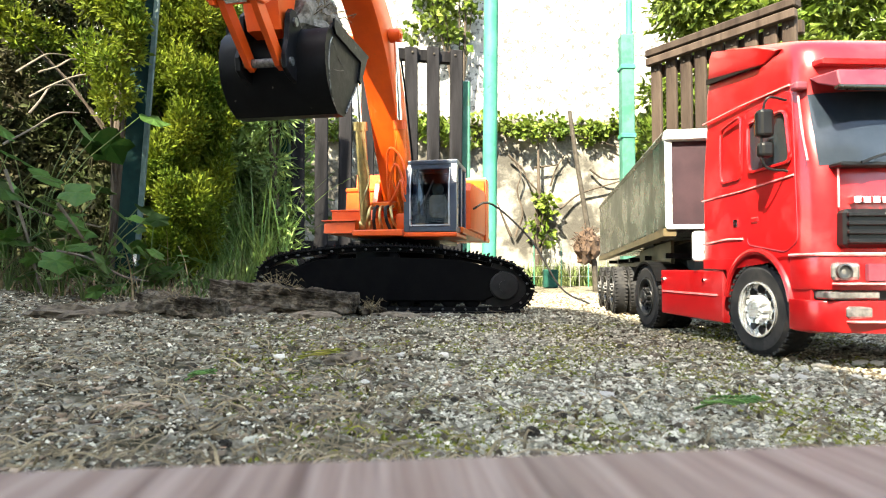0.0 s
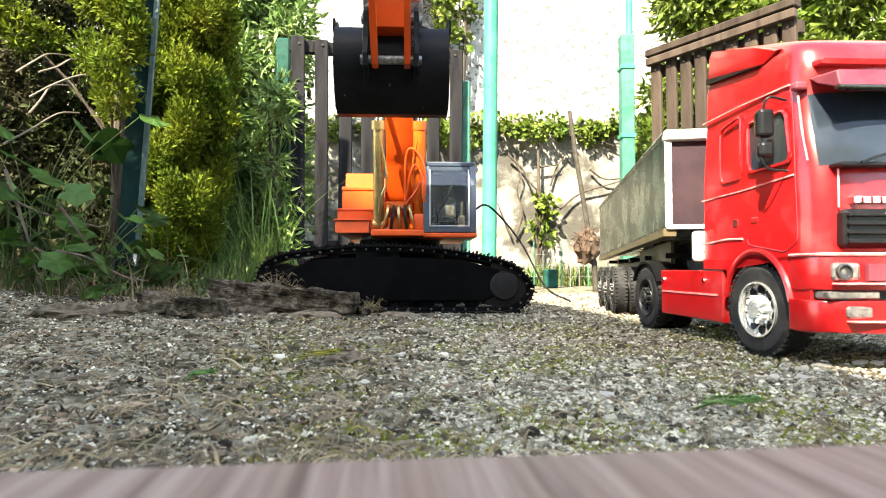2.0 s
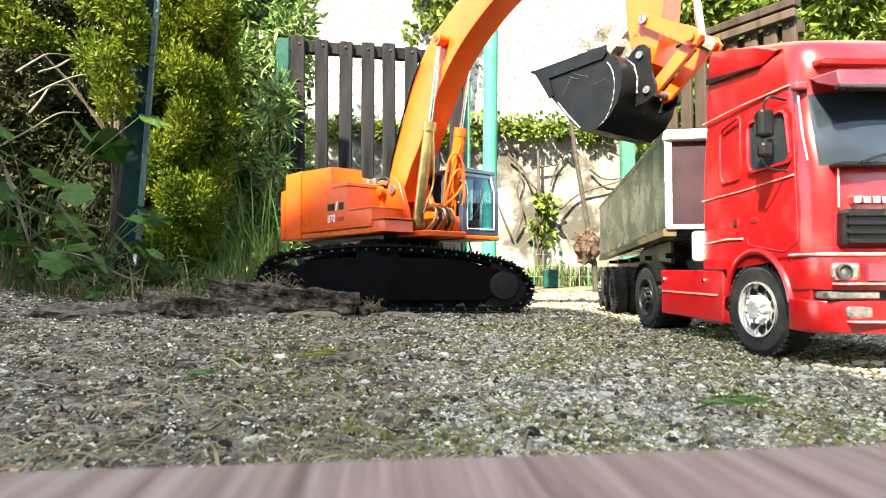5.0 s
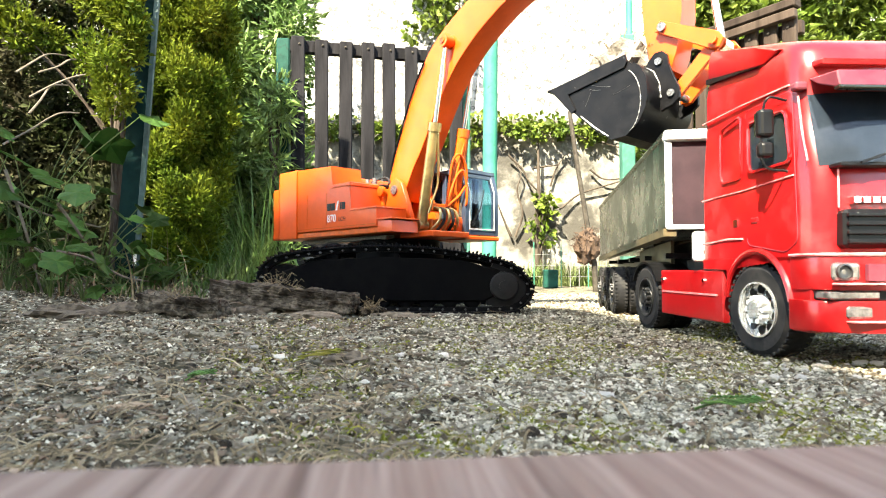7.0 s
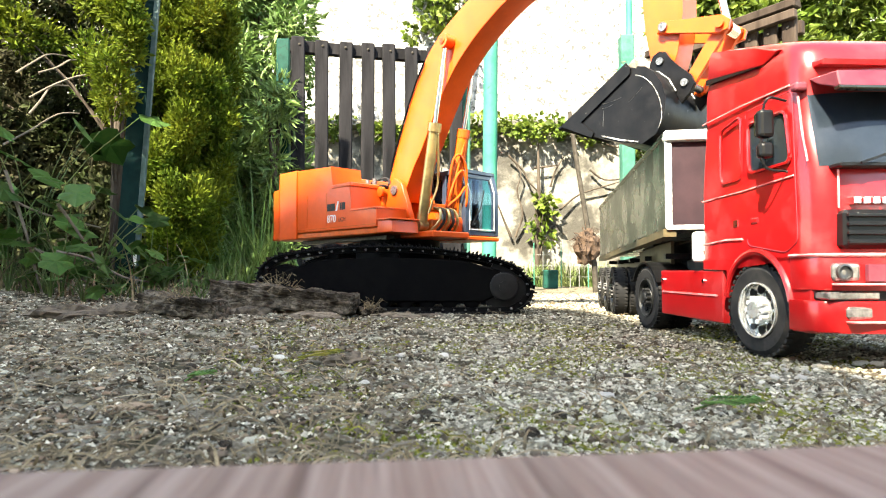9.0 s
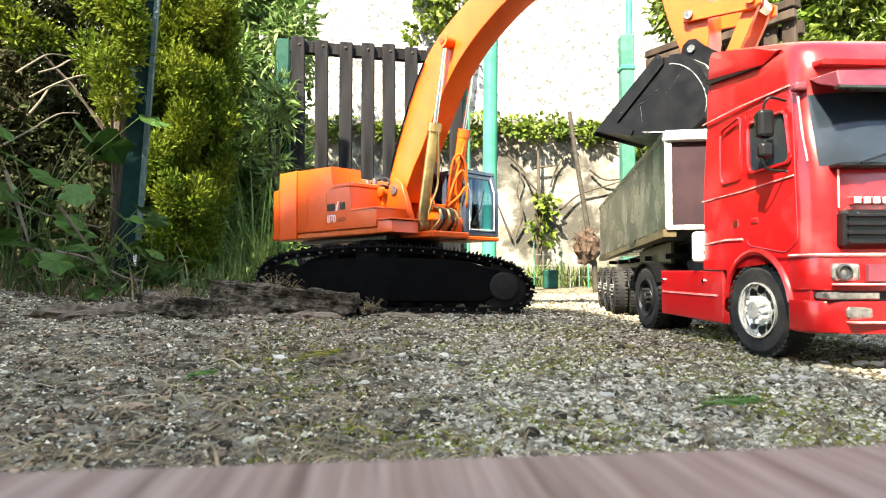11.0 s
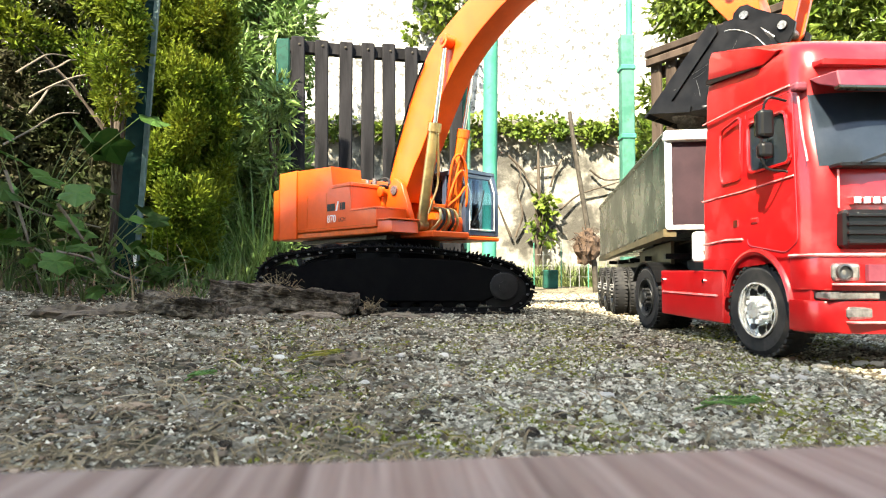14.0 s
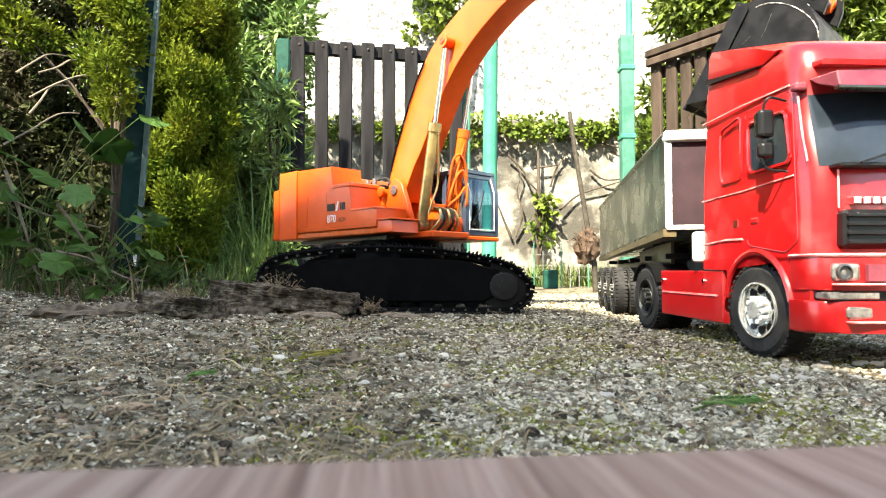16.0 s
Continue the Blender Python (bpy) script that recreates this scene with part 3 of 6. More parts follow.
M["sprocket"] = material("worn_black_steel", (0.007, 0.007, 0.0075), 0.5, color2=(0.014, 0.0135, 0.013), scale=60, spec=0.2)


def make_undercarriage():
    half = 0.25
    for side in (-1, 1):
        yc = side * 0.149
        prof = curve_pts([(-0.243, 0, 0.045), (-0.236, 0, 0.078), (-0.205, 0, 0.101), (-0.12, 0, 0.114), (-0.03, 0, 0.119), (0.07, 0, 0.115), (0.16, 0, 0.101), (0.213, 0, 0.084), (0.243, 0, 0.055), (0.246, 0, 0.035), (0.228, 0, 0.013), (0.19, 0, 0.004), (0.0, 0, 0.004), (-0.19, 0, 0.004), (-0.228, 0, 0.015)], 10)
        closed = [Vector((p.x, 0, p.z)) for p in prof]
        # walk at even steps
        total, steps = [0.0], []
        loop = closed + [closed[0]]
        for a, b in zip(loop, loop[1:]):
            total.append(total[-1] + (b - a).length)
        n = 52
        for k in range(n):
            s = total[-1] * k / n
            i = max(j for j in range(len(total) - 1) if total[j] <= s)
            f = (s - total[i]) / max(1e-6, total[i + 1] - total[i])
            steps.append((loop[i].lerp(loop[i + 1], f), (loop[i + 1] - loop[i]).normalized()))
        frame_ob = part("track_frame", prism(B(), [(-0.19, 0.021), (0.16, 0.021), (0.2, 0.04), (0.19, 0.078), (0.12, 0.096), (-0.02, 0.101), (-0.14, 0.096), (-0.2, 0.075)], yc - 0.02, yc + 0.02, "y", 0.003), M["black"], EX)
        # inner belt
        bm = B()
        vs = [[bm.verts.new((p.x, yc + w, p.z)) for p, _ in steps] for w in (-0.016, 0.016)]
        vi = [[bm.verts.new((p.x * 0.965, yc + w, 0.06 + (p.z - 0.06) * 0.86)) for p, _ in steps] for w in (-0.016, 0.016)]
        for k in range(n):
            j = (k + 1) % n
            bm.faces.new((vs[0][k], vs[0][j], vs[1][j], vs[1][k]))
            bm.faces.new((vi[0][k], vi[0][j], vi[1][j], vi[1][k]))
            for q in (0, 1):
                bm.faces.new((vs[q][k], vs[q][j], vi[q][j], vi[q][k]))
        track = part("track_chain", bm, M["track"], EX, "black steel crawler track")
        # shoes share one mesh
        sb = B()
        box(sb, -0.0105, 0.0105, -0.0255, 0.0255, 0.0, 0.0028, 0.0006)
        for gx_ in (-0.008, -0.001, 0.006):
            box(sb, gx_ - 0.001, gx_ + 0.001, -0.0255, 0.0255, 0.0026, 0.0085 if gx_ < -0.004 else 0.006)
        sme = bpy.data.meshes.new("track_shoe")
        sb.to_mesh(sme)
        sb.free()
        sme.materials.append(M["track"])
        for p, d in steps:
            s = new("track_shoe", sme)
            s.parent = track
            z = Vector((d.z, 0, -d.x))
            if z.dot(p - Vector((0, 0, 0.06))) < 0:
                z = -z
            x = Vector((0, 1, 0)).cross(z)
            s.matrix_basis = Matrix((x, (0, 1, 0), z)).transposed().to_4x4()
            s.matrix_basis.translation = Vector((p.x, yc, p.z))
        face = yc + side * 0.02
        rot = pose(0, 0, 0, 90 * -side, 0, 0)
        # sprocket with teeth
        bm = B()
        prof2 = []
        for i in range(44):
            a = 2 * math.pi * i / 44
            r = 0.041 if i % 2 else 0.046
            prof2.append((0.198 + r * math.cos(a), 0.049 + r * math.sin(a)))
        prism(bm, prof2, yc - 0.012, yc + 0.012, "y")
        lathe(bm, [(0.026, 0.0), (0.026, 0.022), (0.023, 0.026), (0.010, 0.027), (0.010, 0.029), (0.0001, 0.029)], Matrix.Translation((0.198, yc, 0.049)) @ rot, 32)
        part("sprocket", bm, M["sprocket"], EX, "toothed black drive sprocket", smooth=True)
        bm = B()
        lathe(bm, [(0.040, -0.012), (0.042, 0.0), (0.040, 0.012), (0.03, 0.014), (0.014, 0.016), (0.012, 0.022), (0.0001, 0.023)], Matrix.Translation((-0.197, yc, 0.048)) @ rot, 32)
        part("idler_wheel", bm, M["black"], EX, "black front idler wheel", smooth=True)
        for i in range(8):
            bm = lathe(B(), [(0.0155, -0.013), (0.0155, 0.013), (0.012, 0.016), (0.0001, 0.017)], Matrix.Translation((-0.14 + 0.04 * i, yc, 0.0235)) @ rot, 16)
            part("track_roller", bm, M["black"], EX, smooth=True)
        for i in range(3):
            bm = lathe(B(), [(0.010, -0.013), (0.010, 0.013), (0.0001, 0.016)], Matrix.Translation((-0.11 + 0.11 * i, yc, 0.1)) @ rot, 14)
            part("carrier_roller", bm, M["black"], EX, smooth=True)
        bm = B()
        for p, d in steps:
            q = Vector((p.x * 0.975, 0, 0.06 + (p.z - 0.06) * 0.93))
            tube(bm, (q.x, yc + side * 0.0158, q.z), (q.x, yc + side * 0.0275, q.z), 0.0019, n=6)
        part("track_pins", bm, M["pin"], track, "row of bright steel pin ends")
    bm = box(B(), -0.11, 0.11, -0.13, 0.13, 0.055, 0.10, 0.01, 2)
    part("car_body", bm, M["black"], EX, "black undercarriage centre frame")
    bm = lathe(B(), [(0.09, 0.10), (0.09, 0.122), (0.082, 0.124), (0.082, 0.138)], None, 40)
    part("slew_ring", bm, M["black"], EX, "black slew ring", smooth=True)


def make_upper():
    """Parts that swing together, each built round the swing axis: x forward, y to the machine's left."""
    z0, made = 0.149, []
    ys, yl = -0.120, 0.152
    deck = turning("deck", box(B(), -0.325, 0.10, ys + 0.004, yl - 0.004, z0 - 0.003, z0 + 0.009, 0.002), M["orange_dk"], "orange deck plate")
    made.append(deck)
    part("deck_beam", box(B(), -0.26, 0.05, -0.075, -0.055, z0 - 0.012, z0 - 0.0035, 0.001), M["pin"], deck, "grey beam under the deck")
    part("deck_beam", box(B(), -0.26, 0.05, 0.055, 0.075, z0 - 0.012, z0 - 0.0035, 0.001), M["pin"], deck, "grey beam under the deck")
    # engine housing on the machine's right, stepping down towards the front
    tiers = [(-0.206, z0 + 0.0095), (0.076, z0 + 0.0095), (0.0765, 0.193), (-0.006, 0.1955), (-0.007, 0.241), (-0.071, 0.249), (-0.074, 0.2885), (-0.206, 0.2945)]
    h = turning("engine_housing", prism(B(), tiers, ys, -0.047, "y", 0.0022, 2), M["orange"], "glossy orange engine housing stepping down in tiers", smooth=True)
    made.append(h)
    part("ledge_trim", box(B(), -0.007, 0.0785, ys - 0.0018, -0.05, 0.1925, 0.1962, 0.001), M["orange"], h, "orange ledge along the lower tier")
    part("ledge_trim", box(B(), -0.073, -0.0052, ys - 0.0012, -0.05, 0.2415, 0.2505, 0.002), M["orange"], h, "orange ledge along the middle tier")
    # dark machinery between the housings, with filler caps and pipes
    bm = box(B(), -0.205, 0.0, -0.0465, 0.042, z0 + 0.0095, 0.243, 0.004, 2)
    ec = turning("engine_cover", bm, M["orange_dk"], "orange engine cover", smooth=True)
    made.append(ec)
    part("engine_grille", box(B(), -0.07, -0.004, -0.044, 0.038, 0.2435, 0.252, 0.002), M["blackp"], ec, "black engine grille")
    for x, y in ((-0.062, -0.038), (-0.05, -0.028), (-0.038, -0.038)):
        part("filler_cap", tube(B(), (x, y, 0.2515), (x, y, 0.268), 0.0045, n=10), M["scratch"], ec, "grey filler cap", smooth=True)
    part("fuel_line", pipe(B(), curve_pts([(-0.06, -0.03, 0.262), (-0.03, -0.02, 0.270), (0.0, -0.03, 0.262), (0.012, -0.04, 0.25)], 5), 0.0022, 7), M["rubber"], ec, "black fuel line", smooth=True)
    bm = prism(B(), [(-0.206, z0 + 0.0095), (0.028, z0 + 0.0095), (0.03, 0.235), (0.012, 0.252), (-0.206, 0.262)], 0.0435, yl, "y", 0.004, 2)
    lh = turning("engine_housing", bm, M["orange"], "orange housing behind the cab", smooth=True)
    made.append(lh)
    part("reflector", box(B(), 0.0295, 0.0315, 0.132, 0.140, 0.215, 0.235, 0.0005), M["orange_dk"], lh, "small darker reflector plate")
    # rear counterweight: a tall front part and a lower, rounded tail
    cw = turning("counterweight", prism(B(), [(-0.211, ys), (-0.211, yl), (-0.27, yl), (-0.29, yl - 0.01), (-0.29, ys + 0.004), (-0.285, ys)], z0 - 0.004, 0.297, "z", 0.004, 3), M["orange"], "orange rear counterweight", smooth=True)
    made.append(cw)
    out = [(-0.2905, yl - 0.012), (-0.315, yl - 0.02), (-0.336, yl - 0.05), (-0.342, 0.015), (-0.340, ys + 0.03), (-0.333, ys + 0.012), (-0.318, ys + 0.003), (-0.2905, ys + 0.001)]
    part("tail", prism(B(), out, z0 - 0.002, 0.262, "z", 0.004, 3), M["orange"], cw, "lower rounded tail of the counterweight", smooth=True)
    part("joint", box(B(), -0.2108, -0.2062, ys + 0.003, yl - 0.003, z0 + 0.0095, 0.288), M["orange_dk"], cw, "dark joint between counterweight and housing")
    # front right steps
    bm = prism(B(), [(0.0772, z0 - 0.002), (0.122, z0 - 0.002), (0.119, 0.168), (0.0772, 0.171)], ys + 0.001, -0.056, "y", 0.002, 2)
    st = turning("step_box", bm, M["orange"], "orange stepped toolbox at the front corner", smooth=True)
    made.append(st)
    part("tread_plate", box(B(), 0.079, 0.124, ys - 0.002, -0.055, 0.1695, 0.1725, 0.0008), M["orange"], st)
    # panel seams on the side
    bm = B()
    for x in (-0.165, -0.09):
        box(bm, x - 0.0006, x + 0.0006, ys - 0.0006, ys + 0.0002, z0 + 0.02, 0.236)
    box(bm, -0.203, 0.074, ys - 0.0006, ys + 0.0002, z0 + 0.014, z0 + 0.0155)
    part("panel_seam", bm, M["orange_dk"], h)
    part("lifting_eye", lathe(B(), [(0.0105, -0.004), (0.0105, 0.004), (0.005, 0.006), (0.0001, 0.006)], Matrix.Translation((0.0, -0.05, 0.236)) @ pose(0, 0, 0, 90, 0, 0), 16), M["orange_dk"], h, "round orange lifting eye", smooth=True)
    # lettering on the side
    for txt, x, z, size, mat in (("870", -0.0875, 0.1745, 0.0215, M["whitep"]), ("LCH", -0.046, 0.1745, 0.0125, M["blackp"])):
        cu = bpy.data.curves.new("lettering", "FONT")
        cu.body, cu.size, cu.extrude = txt, size, 0.0002
        tmp = bpy.data.objects.new("lettering", cu)
        me = bpy.data.meshes.new_from_object(tmp)
        bpy.data.objects.remove(tmp)
        me.materials.clear()
        me.materials.append(mat)
        o = new("lettering", me)
        o.parent = h
        o.matrix_basis = pose(x, -0.1208, z, 90, 0, 0)
        o["label"] = "decal lettering on the housing"
    for x, w in ((-0.087, 0.012), (-0.073, 0.013), (-0.042, 0.004), (-0.036, 0.012)):
        part("decal", box(B(), x, x + w, ys - 0.0009, ys - 0.0001, 0.1975, 0.212), M["blackp"], h, "black decal bar")
    part("decal", prism(B(), [(-0.057, 0.197), (-0.052, 0.197), (-0.045, 0.2155), (-0.050, 0.2155)], ys - 0.0009, ys - 0.0001, "y"), M["whitep"], h, "pale decal stroke")
    bm = pipe(B(), curve_pts([(-0.0, 0.150, 0.2), (-0.02, 0.188, 0.212), (-0.08, 0.265, 0.14), (-0.1, 0.325, 0.04), (-0.11, 0.385, 0.006)], 6), 0.0022, 8)
    made.append(turning("cable", bm, M["rubber"], "thin black cable trailing to the ground", smooth=True))
    made += make_cab()
    made += make_boom()
    return made


def make_cab():
    x0, x1, y0, y1, z0, z1 = 0.0305, 0.144, 0.045, 0.1425, 0.137, 0.276
    zf = 0.1465
    base = turning("cab_base", box(B(), x0, x1 + 0.002, y0 - 0.001, y1 + 0.001, z0, zf - 0.001, 0.002), M["orange"], "orange cab floor frame")
    w = 0.0115
    cab = turning("cab", box(B(), x0, x1 - 0.010, y0, y1, z1 - 0.006, z1 + 0.003, 0.002, 2), M["cabpaint"], "dark grey-blue operator cab")
    for y in (y0, y1 - w):
        for lx, lz, hx, hz in ((x0, zf, x0 + w, z1 - 0.006), (0.078, zf, 0.089, z1 - 0.006), (x1 - w, zf, x1, 0.234)):
            part("pillar", box(B(), lx, hx, y, y + w, lz, hz, 0.001), M["cabpaint"], cab)
        part("pillar", prism(B(), [(x1 - w, 0.234), (x1, 0.234), (x1 - 0.011, z1 - 0.004), (x1 - 0.011 - w, z1 - 0.004)], y, y + w, "y", 0.0008), M["cabpaint"], cab)
        part("sill", box(B(), x0 + w, x1 - w, y, y + w, zf, zf + 0.01, 0.001), M["cabpaint"], cab)
    part("sill", box(B(), x1 - w, x1, y0 + w, y1 - w, zf, zf + 0.010, 0.001), M["cabpaint"], cab)
    part("header", box(B(), x1 - 0.018, x1 - 0.011, y0 + w, y1 - w, z1 - 0.014, z1 - 0.006, 0.001), M["cabpaint"], cab)
    part("cab_floor", box(B(), x0 + 0.0035, x1 - w - 0.001, y0 + w + 0.001, y1 - w - 0.001, zf, zf + 0.004), M["blackp"], cab, "black cab floor")
    for ya in (y0 + w + 0.0005, y1 - w - 0.002):
        part("window_seal", pipe(B(), [(x1 + 0.0006, ya, zf + 0.013), (x1 + 0.0006, ya, 0.234), (x1 - 0.010, ya, z1 - 0.012)], 0.0011, 5), M["weld"], cab, "pale window seal")
    part("window_seal", pipe(B(), [(x1 + 0.0006, y0 + w, zf + 0.012), (x1 + 0.0006, y1 - w, zf + 0.012)], 0.0011, 5), M["weld"], cab, "pale window seal")
    part("rear_panel", box(B(), x0, x0 + 0.003, y0 + w, y1 - w, zf, z1 - 0.0062), M["blackp"], cab, "black cab rear panel")
    def pane(name, bm):
        p = part(name, bm, M["cabglass"], cab, "clear cab window")
        p.visible_shadow = False
    pane("front_window", prism(B(), [(x1 - 0.0035, zf + 0.016), (x1 - 0.002, zf + 0.016), (x1 - 0.002, 0.234), (x1 - 0.0135, z1 - 0.006), (x1 - 0.0155, z1 - 0.006), (x1 - 0.0035, 0.234)], y0 + w, y1 - w, "y"))
    for y in (y0 + 0.003, y1 - 0.004):
        pane("side_window", box(B(), x0 + w, 0.078, y, y + 0.001, zf + 0.04, z1 - 0.006))
        pane("side_window", box(B(), 0.089, x1 - 0.0165, y, y + 0.001, zf + 0.01, z1 - 0.006))
    bm = box(B(), 0.055, 0.09, 0.076, 0.108, zf, zf + 0.03, 0.006, 2)
    box(bm, 0.048, 0.058, 0.078, 0.106, zf + 0.026, zf + 0.075, 0.005, 2)
    part("seat", bm, M["blackp"], cab, "black operator seat")
    for y in (0.064, 0.119):
        bm = B()
        box(bm, 0.075, 0.11, y - 0.006, y + 0.006, zf, zf + 0.035, 0.003)
        tube(bm, (0.1, y, zf + 0.03), (0.106, y, zf + 0.06), 0.0025, n=8)
        part("console", bm, M["flake"], cab, "brown control console")
    # the driver doll, kept plain
    bm = box(B(), 0.060, 0.084, 0.078, 0.110, zf + 0.031, zf + 0.075, 0.009, 3)
    bmesh.ops.create_uvsphere(bm, u_segments=14, v_segments=10, radius=0.012, matrix=Matrix.Translation((0.073, 0.094, zf + 0.086)))
    part("driver_doll", bm, M["flake"], cab, "plain dark brown driver doll", smooth=True)
    bm = B()
    pipe(bm, [(x1 + 0.003, 0.06, zf + 0.02), (x1 + 0.004, 0.085, zf + 0.055), (x1 - 0.001, 0.10, 0.24)], 0.0013, 6)
    part("wiper", bm, M["blackp"], cab)
    return [base, cab]


BOOM_LINE = [(0.012, 0.225), (0.042, 0.293), (0.065, 0.333), (0.11, 0.415), (0.153, 0.473), (0.204, 0.513), (0.254, 0.541), (0.31, 0.566), (0.42, 0.598), (0.52, 0.612), (0.575, 0.613)]
BOOM_HALF = [0.026, 0.033, 0.037, 0.041, 0.0415, 0.037, 0.033, 0.031, 0.028, 0.023, 0.018]


def make_boom():
    c = curve_pts([(p[0], h, p[1]) for p, h in zip(BOOM_LINE, BOOM_HALF)], 6)
    top, low = [], []
    for i, p in enumerate(c):
        a, b = c[max(0, i - 1)], c[min(len(c) - 1, i + 1)]
        d = Vector((b.x - a.x, b.z - a.z)).normalized()
        n = Vector((-d.y, d.x))
        q = Vector((p.x, p.z))
        top.append(q + n * p.y)
        low.append(q - n * p.y)
    outline = [tuple(v) for v in top] + [tuple(v) for v in reversed(low)]
    bm = B()
    hw = 0.026
    n = len(top)
    L = {}
    for s in (-1, 1):
        L[s] = ([bm.verts.new((v.x, s * hw, v.y)) for v in top], [bm.verts.new((v.x, s * hw, v.y)) for v in low])
        for i in range(n - 1):
            bm.faces.new((L[s][0][i], L[s][0][i + 1], L[s][1][i + 1], L[s][1][i]))
    for k in (0, 1):
        for i in range(n - 1):
            bm.faces.new((L[-1][k][i], L[-1][k][i + 1], L[1][k][i + 1], L[1][k][i]))
    for i in (0, n - 1):
        bm.faces.new((L[-1][0][i], L[1][0][i], L[1][1][i], L[-1][1][i]))
    bmesh.ops.recalc_face_normals(bm, faces=bm.faces)
    es = [e for e in bm.edges if len(e.link_faces) == 2 and e.calc_face_angle(0) > 0.9]
    bmesh.ops.bevel(bm, geom=es, offset=0.0018, segments=2, affect="EDGES", profile=0.5)
    boom = turning("boom", bm, M["orange"], "orange curved box-section boom", smooth=True)
    # foot brackets
    bm = B()
    for s in (-1, 1):
        prism(bm, [(-0.02, 0.15), (0.09, 0.15), (0.075, 0.19), (0.05, 0.25), (0.03, 0.262), (0.012, 0.25), (0.0, 0.2)], s * 0.034 - 0.005, s * 0.034 + 0.005, "y", 0.001)
    br = turning("boom_bracket", bm, M["orange"], "orange boom foot bracket")
    bm = tube(B(), (0.03, -0.043, 0.237), (0.03, 0.043, 0.237), 0.009, n=16)
    part("foot_pin", bm, M["scratch"], br, "steel pivot pin", smooth=True)
    made = [boom, br]
    # lift cylinders
    lug = Vector((0.177, 0, 0.497))
    foot = Vector((0.109, 0, 0.163))
    ax = (lug - foot).normalized()
    for s, mat, lab in ((-1, M["brass"], "brass-coloured hydraulic lift cylinder"), (1, M["orange_dk"], "orange hydraulic lift cylinder")):
        y = s * 0.038
        bm = B()
        f = Vector((foot.x, y, foot.z))
        tube(bm, f, f + ax * 0.182, 0.0102 if s < 0 else 0.0122, n=18)
        tube(bm, (f.x, y - 0.011, f.z), (f.x, y + 0.011, f.z), 0.010, n=16)
        cyl = part("lift_cylinder", bm, mat, boom, lab, smooth=True)
        bm = B()
        e = f + ax * 0.182
        tube(bm, e - ax * 0.006, e + ax * 0.010, 0.0132, n=18)
        part("cylinder_head", bm, mat if s < 0 else M["orange"], boom, smooth=True)
        bm = tube(B(), e + Vector((0, -0.012, 0)), e + Vector((0, 0.012, 0)), 0.0045, n=12)
        part("clevis_pin", bm, M["brass"], boom, "brass cross pin", smooth=True)
        bm = tube(B(), e + ax * 0.009, Vector((lug.x, y, lug.z)), 0.0042, n=14)
        part("piston_rod", bm, M["chrome"], boom, "polished piston rod", smooth=True)
        bm = tube(B(), (lug.x, y - 0.010, lug.z), (lug.x, y + 0.010, lug.z), 0.0125, n=18)
        tube(bm, (lug.x, y - 0.012, lug.z), (lug.x, y + 0.012, lug.z), 0.006, n=14)
        part("rod_eye", bm, M["orange"], boom, "orange rod eye", smooth=True)
        # feed pipe
        bm = pipe(B(), curve_pts([(f.x + 0.02, y, f.z + 0.02), (f.x + 0.028, y * 0.85, f.z + 0.05), (f.x + 0.03, y * 0.6, f.z + 0.085), (e.x + 0.006, y * 0.9, e.z - 0.02), (e.x + 0.008, y, e.z)], 6), 0.0022, 6)
        part("hydraulic_pipe", bm, mat, boom, smooth=True)
    bm = tube(B(), (0.177, -0.05, 0.497), (0.177, 0.05, 0.497), 0.005, n=12)
    part("lug_pin", bm, M["scratch"], boom, smooth=True)
    for k, (a, b, c2) in enumerate(((0.012, 0.30, 0.020), (0.020, 0.27, 0.026), (0.030, 0.24, 0.030))):
        pts = [(0.125, 0.012, 0.2), (0.14, a, b - 0.02), (0.15, a + 0.012, b), (0.148, 0.045, b - 0.03), (0.138, 0.05, 0.2)]
        part("hydraulic_pipe", pipe(B(), curve_pts(pts, 6), 0.0024, 7), M["orange"], boom, "bent orange hydraulic pipe", smooth=True)
    part("cylinder_foot", box(B(), 0.104, 0.136, 0.026, 0.052, 0.151, 0.182, 0.006, 2), M["orange"], boom, "orange cylinder foot bracket", smooth=True)
    # valve block with hoses at the boom foot
    bm = B()
    box(bm, 0.10, 0.125, -0.026, 0.026, 0.19, 0.205, 0.002)
    box(bm, 0.095, 0.12, -0.02, 0.02, 0.152, 0.176, 0.002)
    vb = turning("valve_block", bm, M["orange_dk"], "orange valve block at the boom foot")
    made.append(vb)
    for k, y in enumerate((-0.02, -0.01, 0.0, 0.01, 0.02)):
        bm = pipe(B(), curve_pts([(0.126, y, 0.196), (0.142, y, 0.19), (0.144, y * 1.2, 0.17), (0.128, y * 1.5, 0.153)], 5), 0.003, 7)
        part("hose", bm, M["rubber"] if k % 2 else M["brass"], vb, smooth=True)
    bm = B()
    box(bm, 0.06, 0.155, -0.05, 0.046, 0.139, 0.151, 0.002)
    made.append(turning("front_beam", bm, M["orange"], "orange front cross beam"))
    # stick cylinder on top of the boom
    a, b = Vector((0.235, 0, 0.60)), Vector((0.50, 0, 0.668))
    bm = tube(B(), a, b, 0.012, n=18)
    part("stick_cylinder", bm, M["orange_dk"], boom, "orange stick cylinder above the boom", smooth=True)
    bm = prism(B(), [(0.21, 0.55), (0.26, 0.57), (0.245, 0.612), (0.225, 0.612)], -0.014, 0.014, "y", 0.001)
    part("cylinder_bracket", bm, M["orange"], boom)
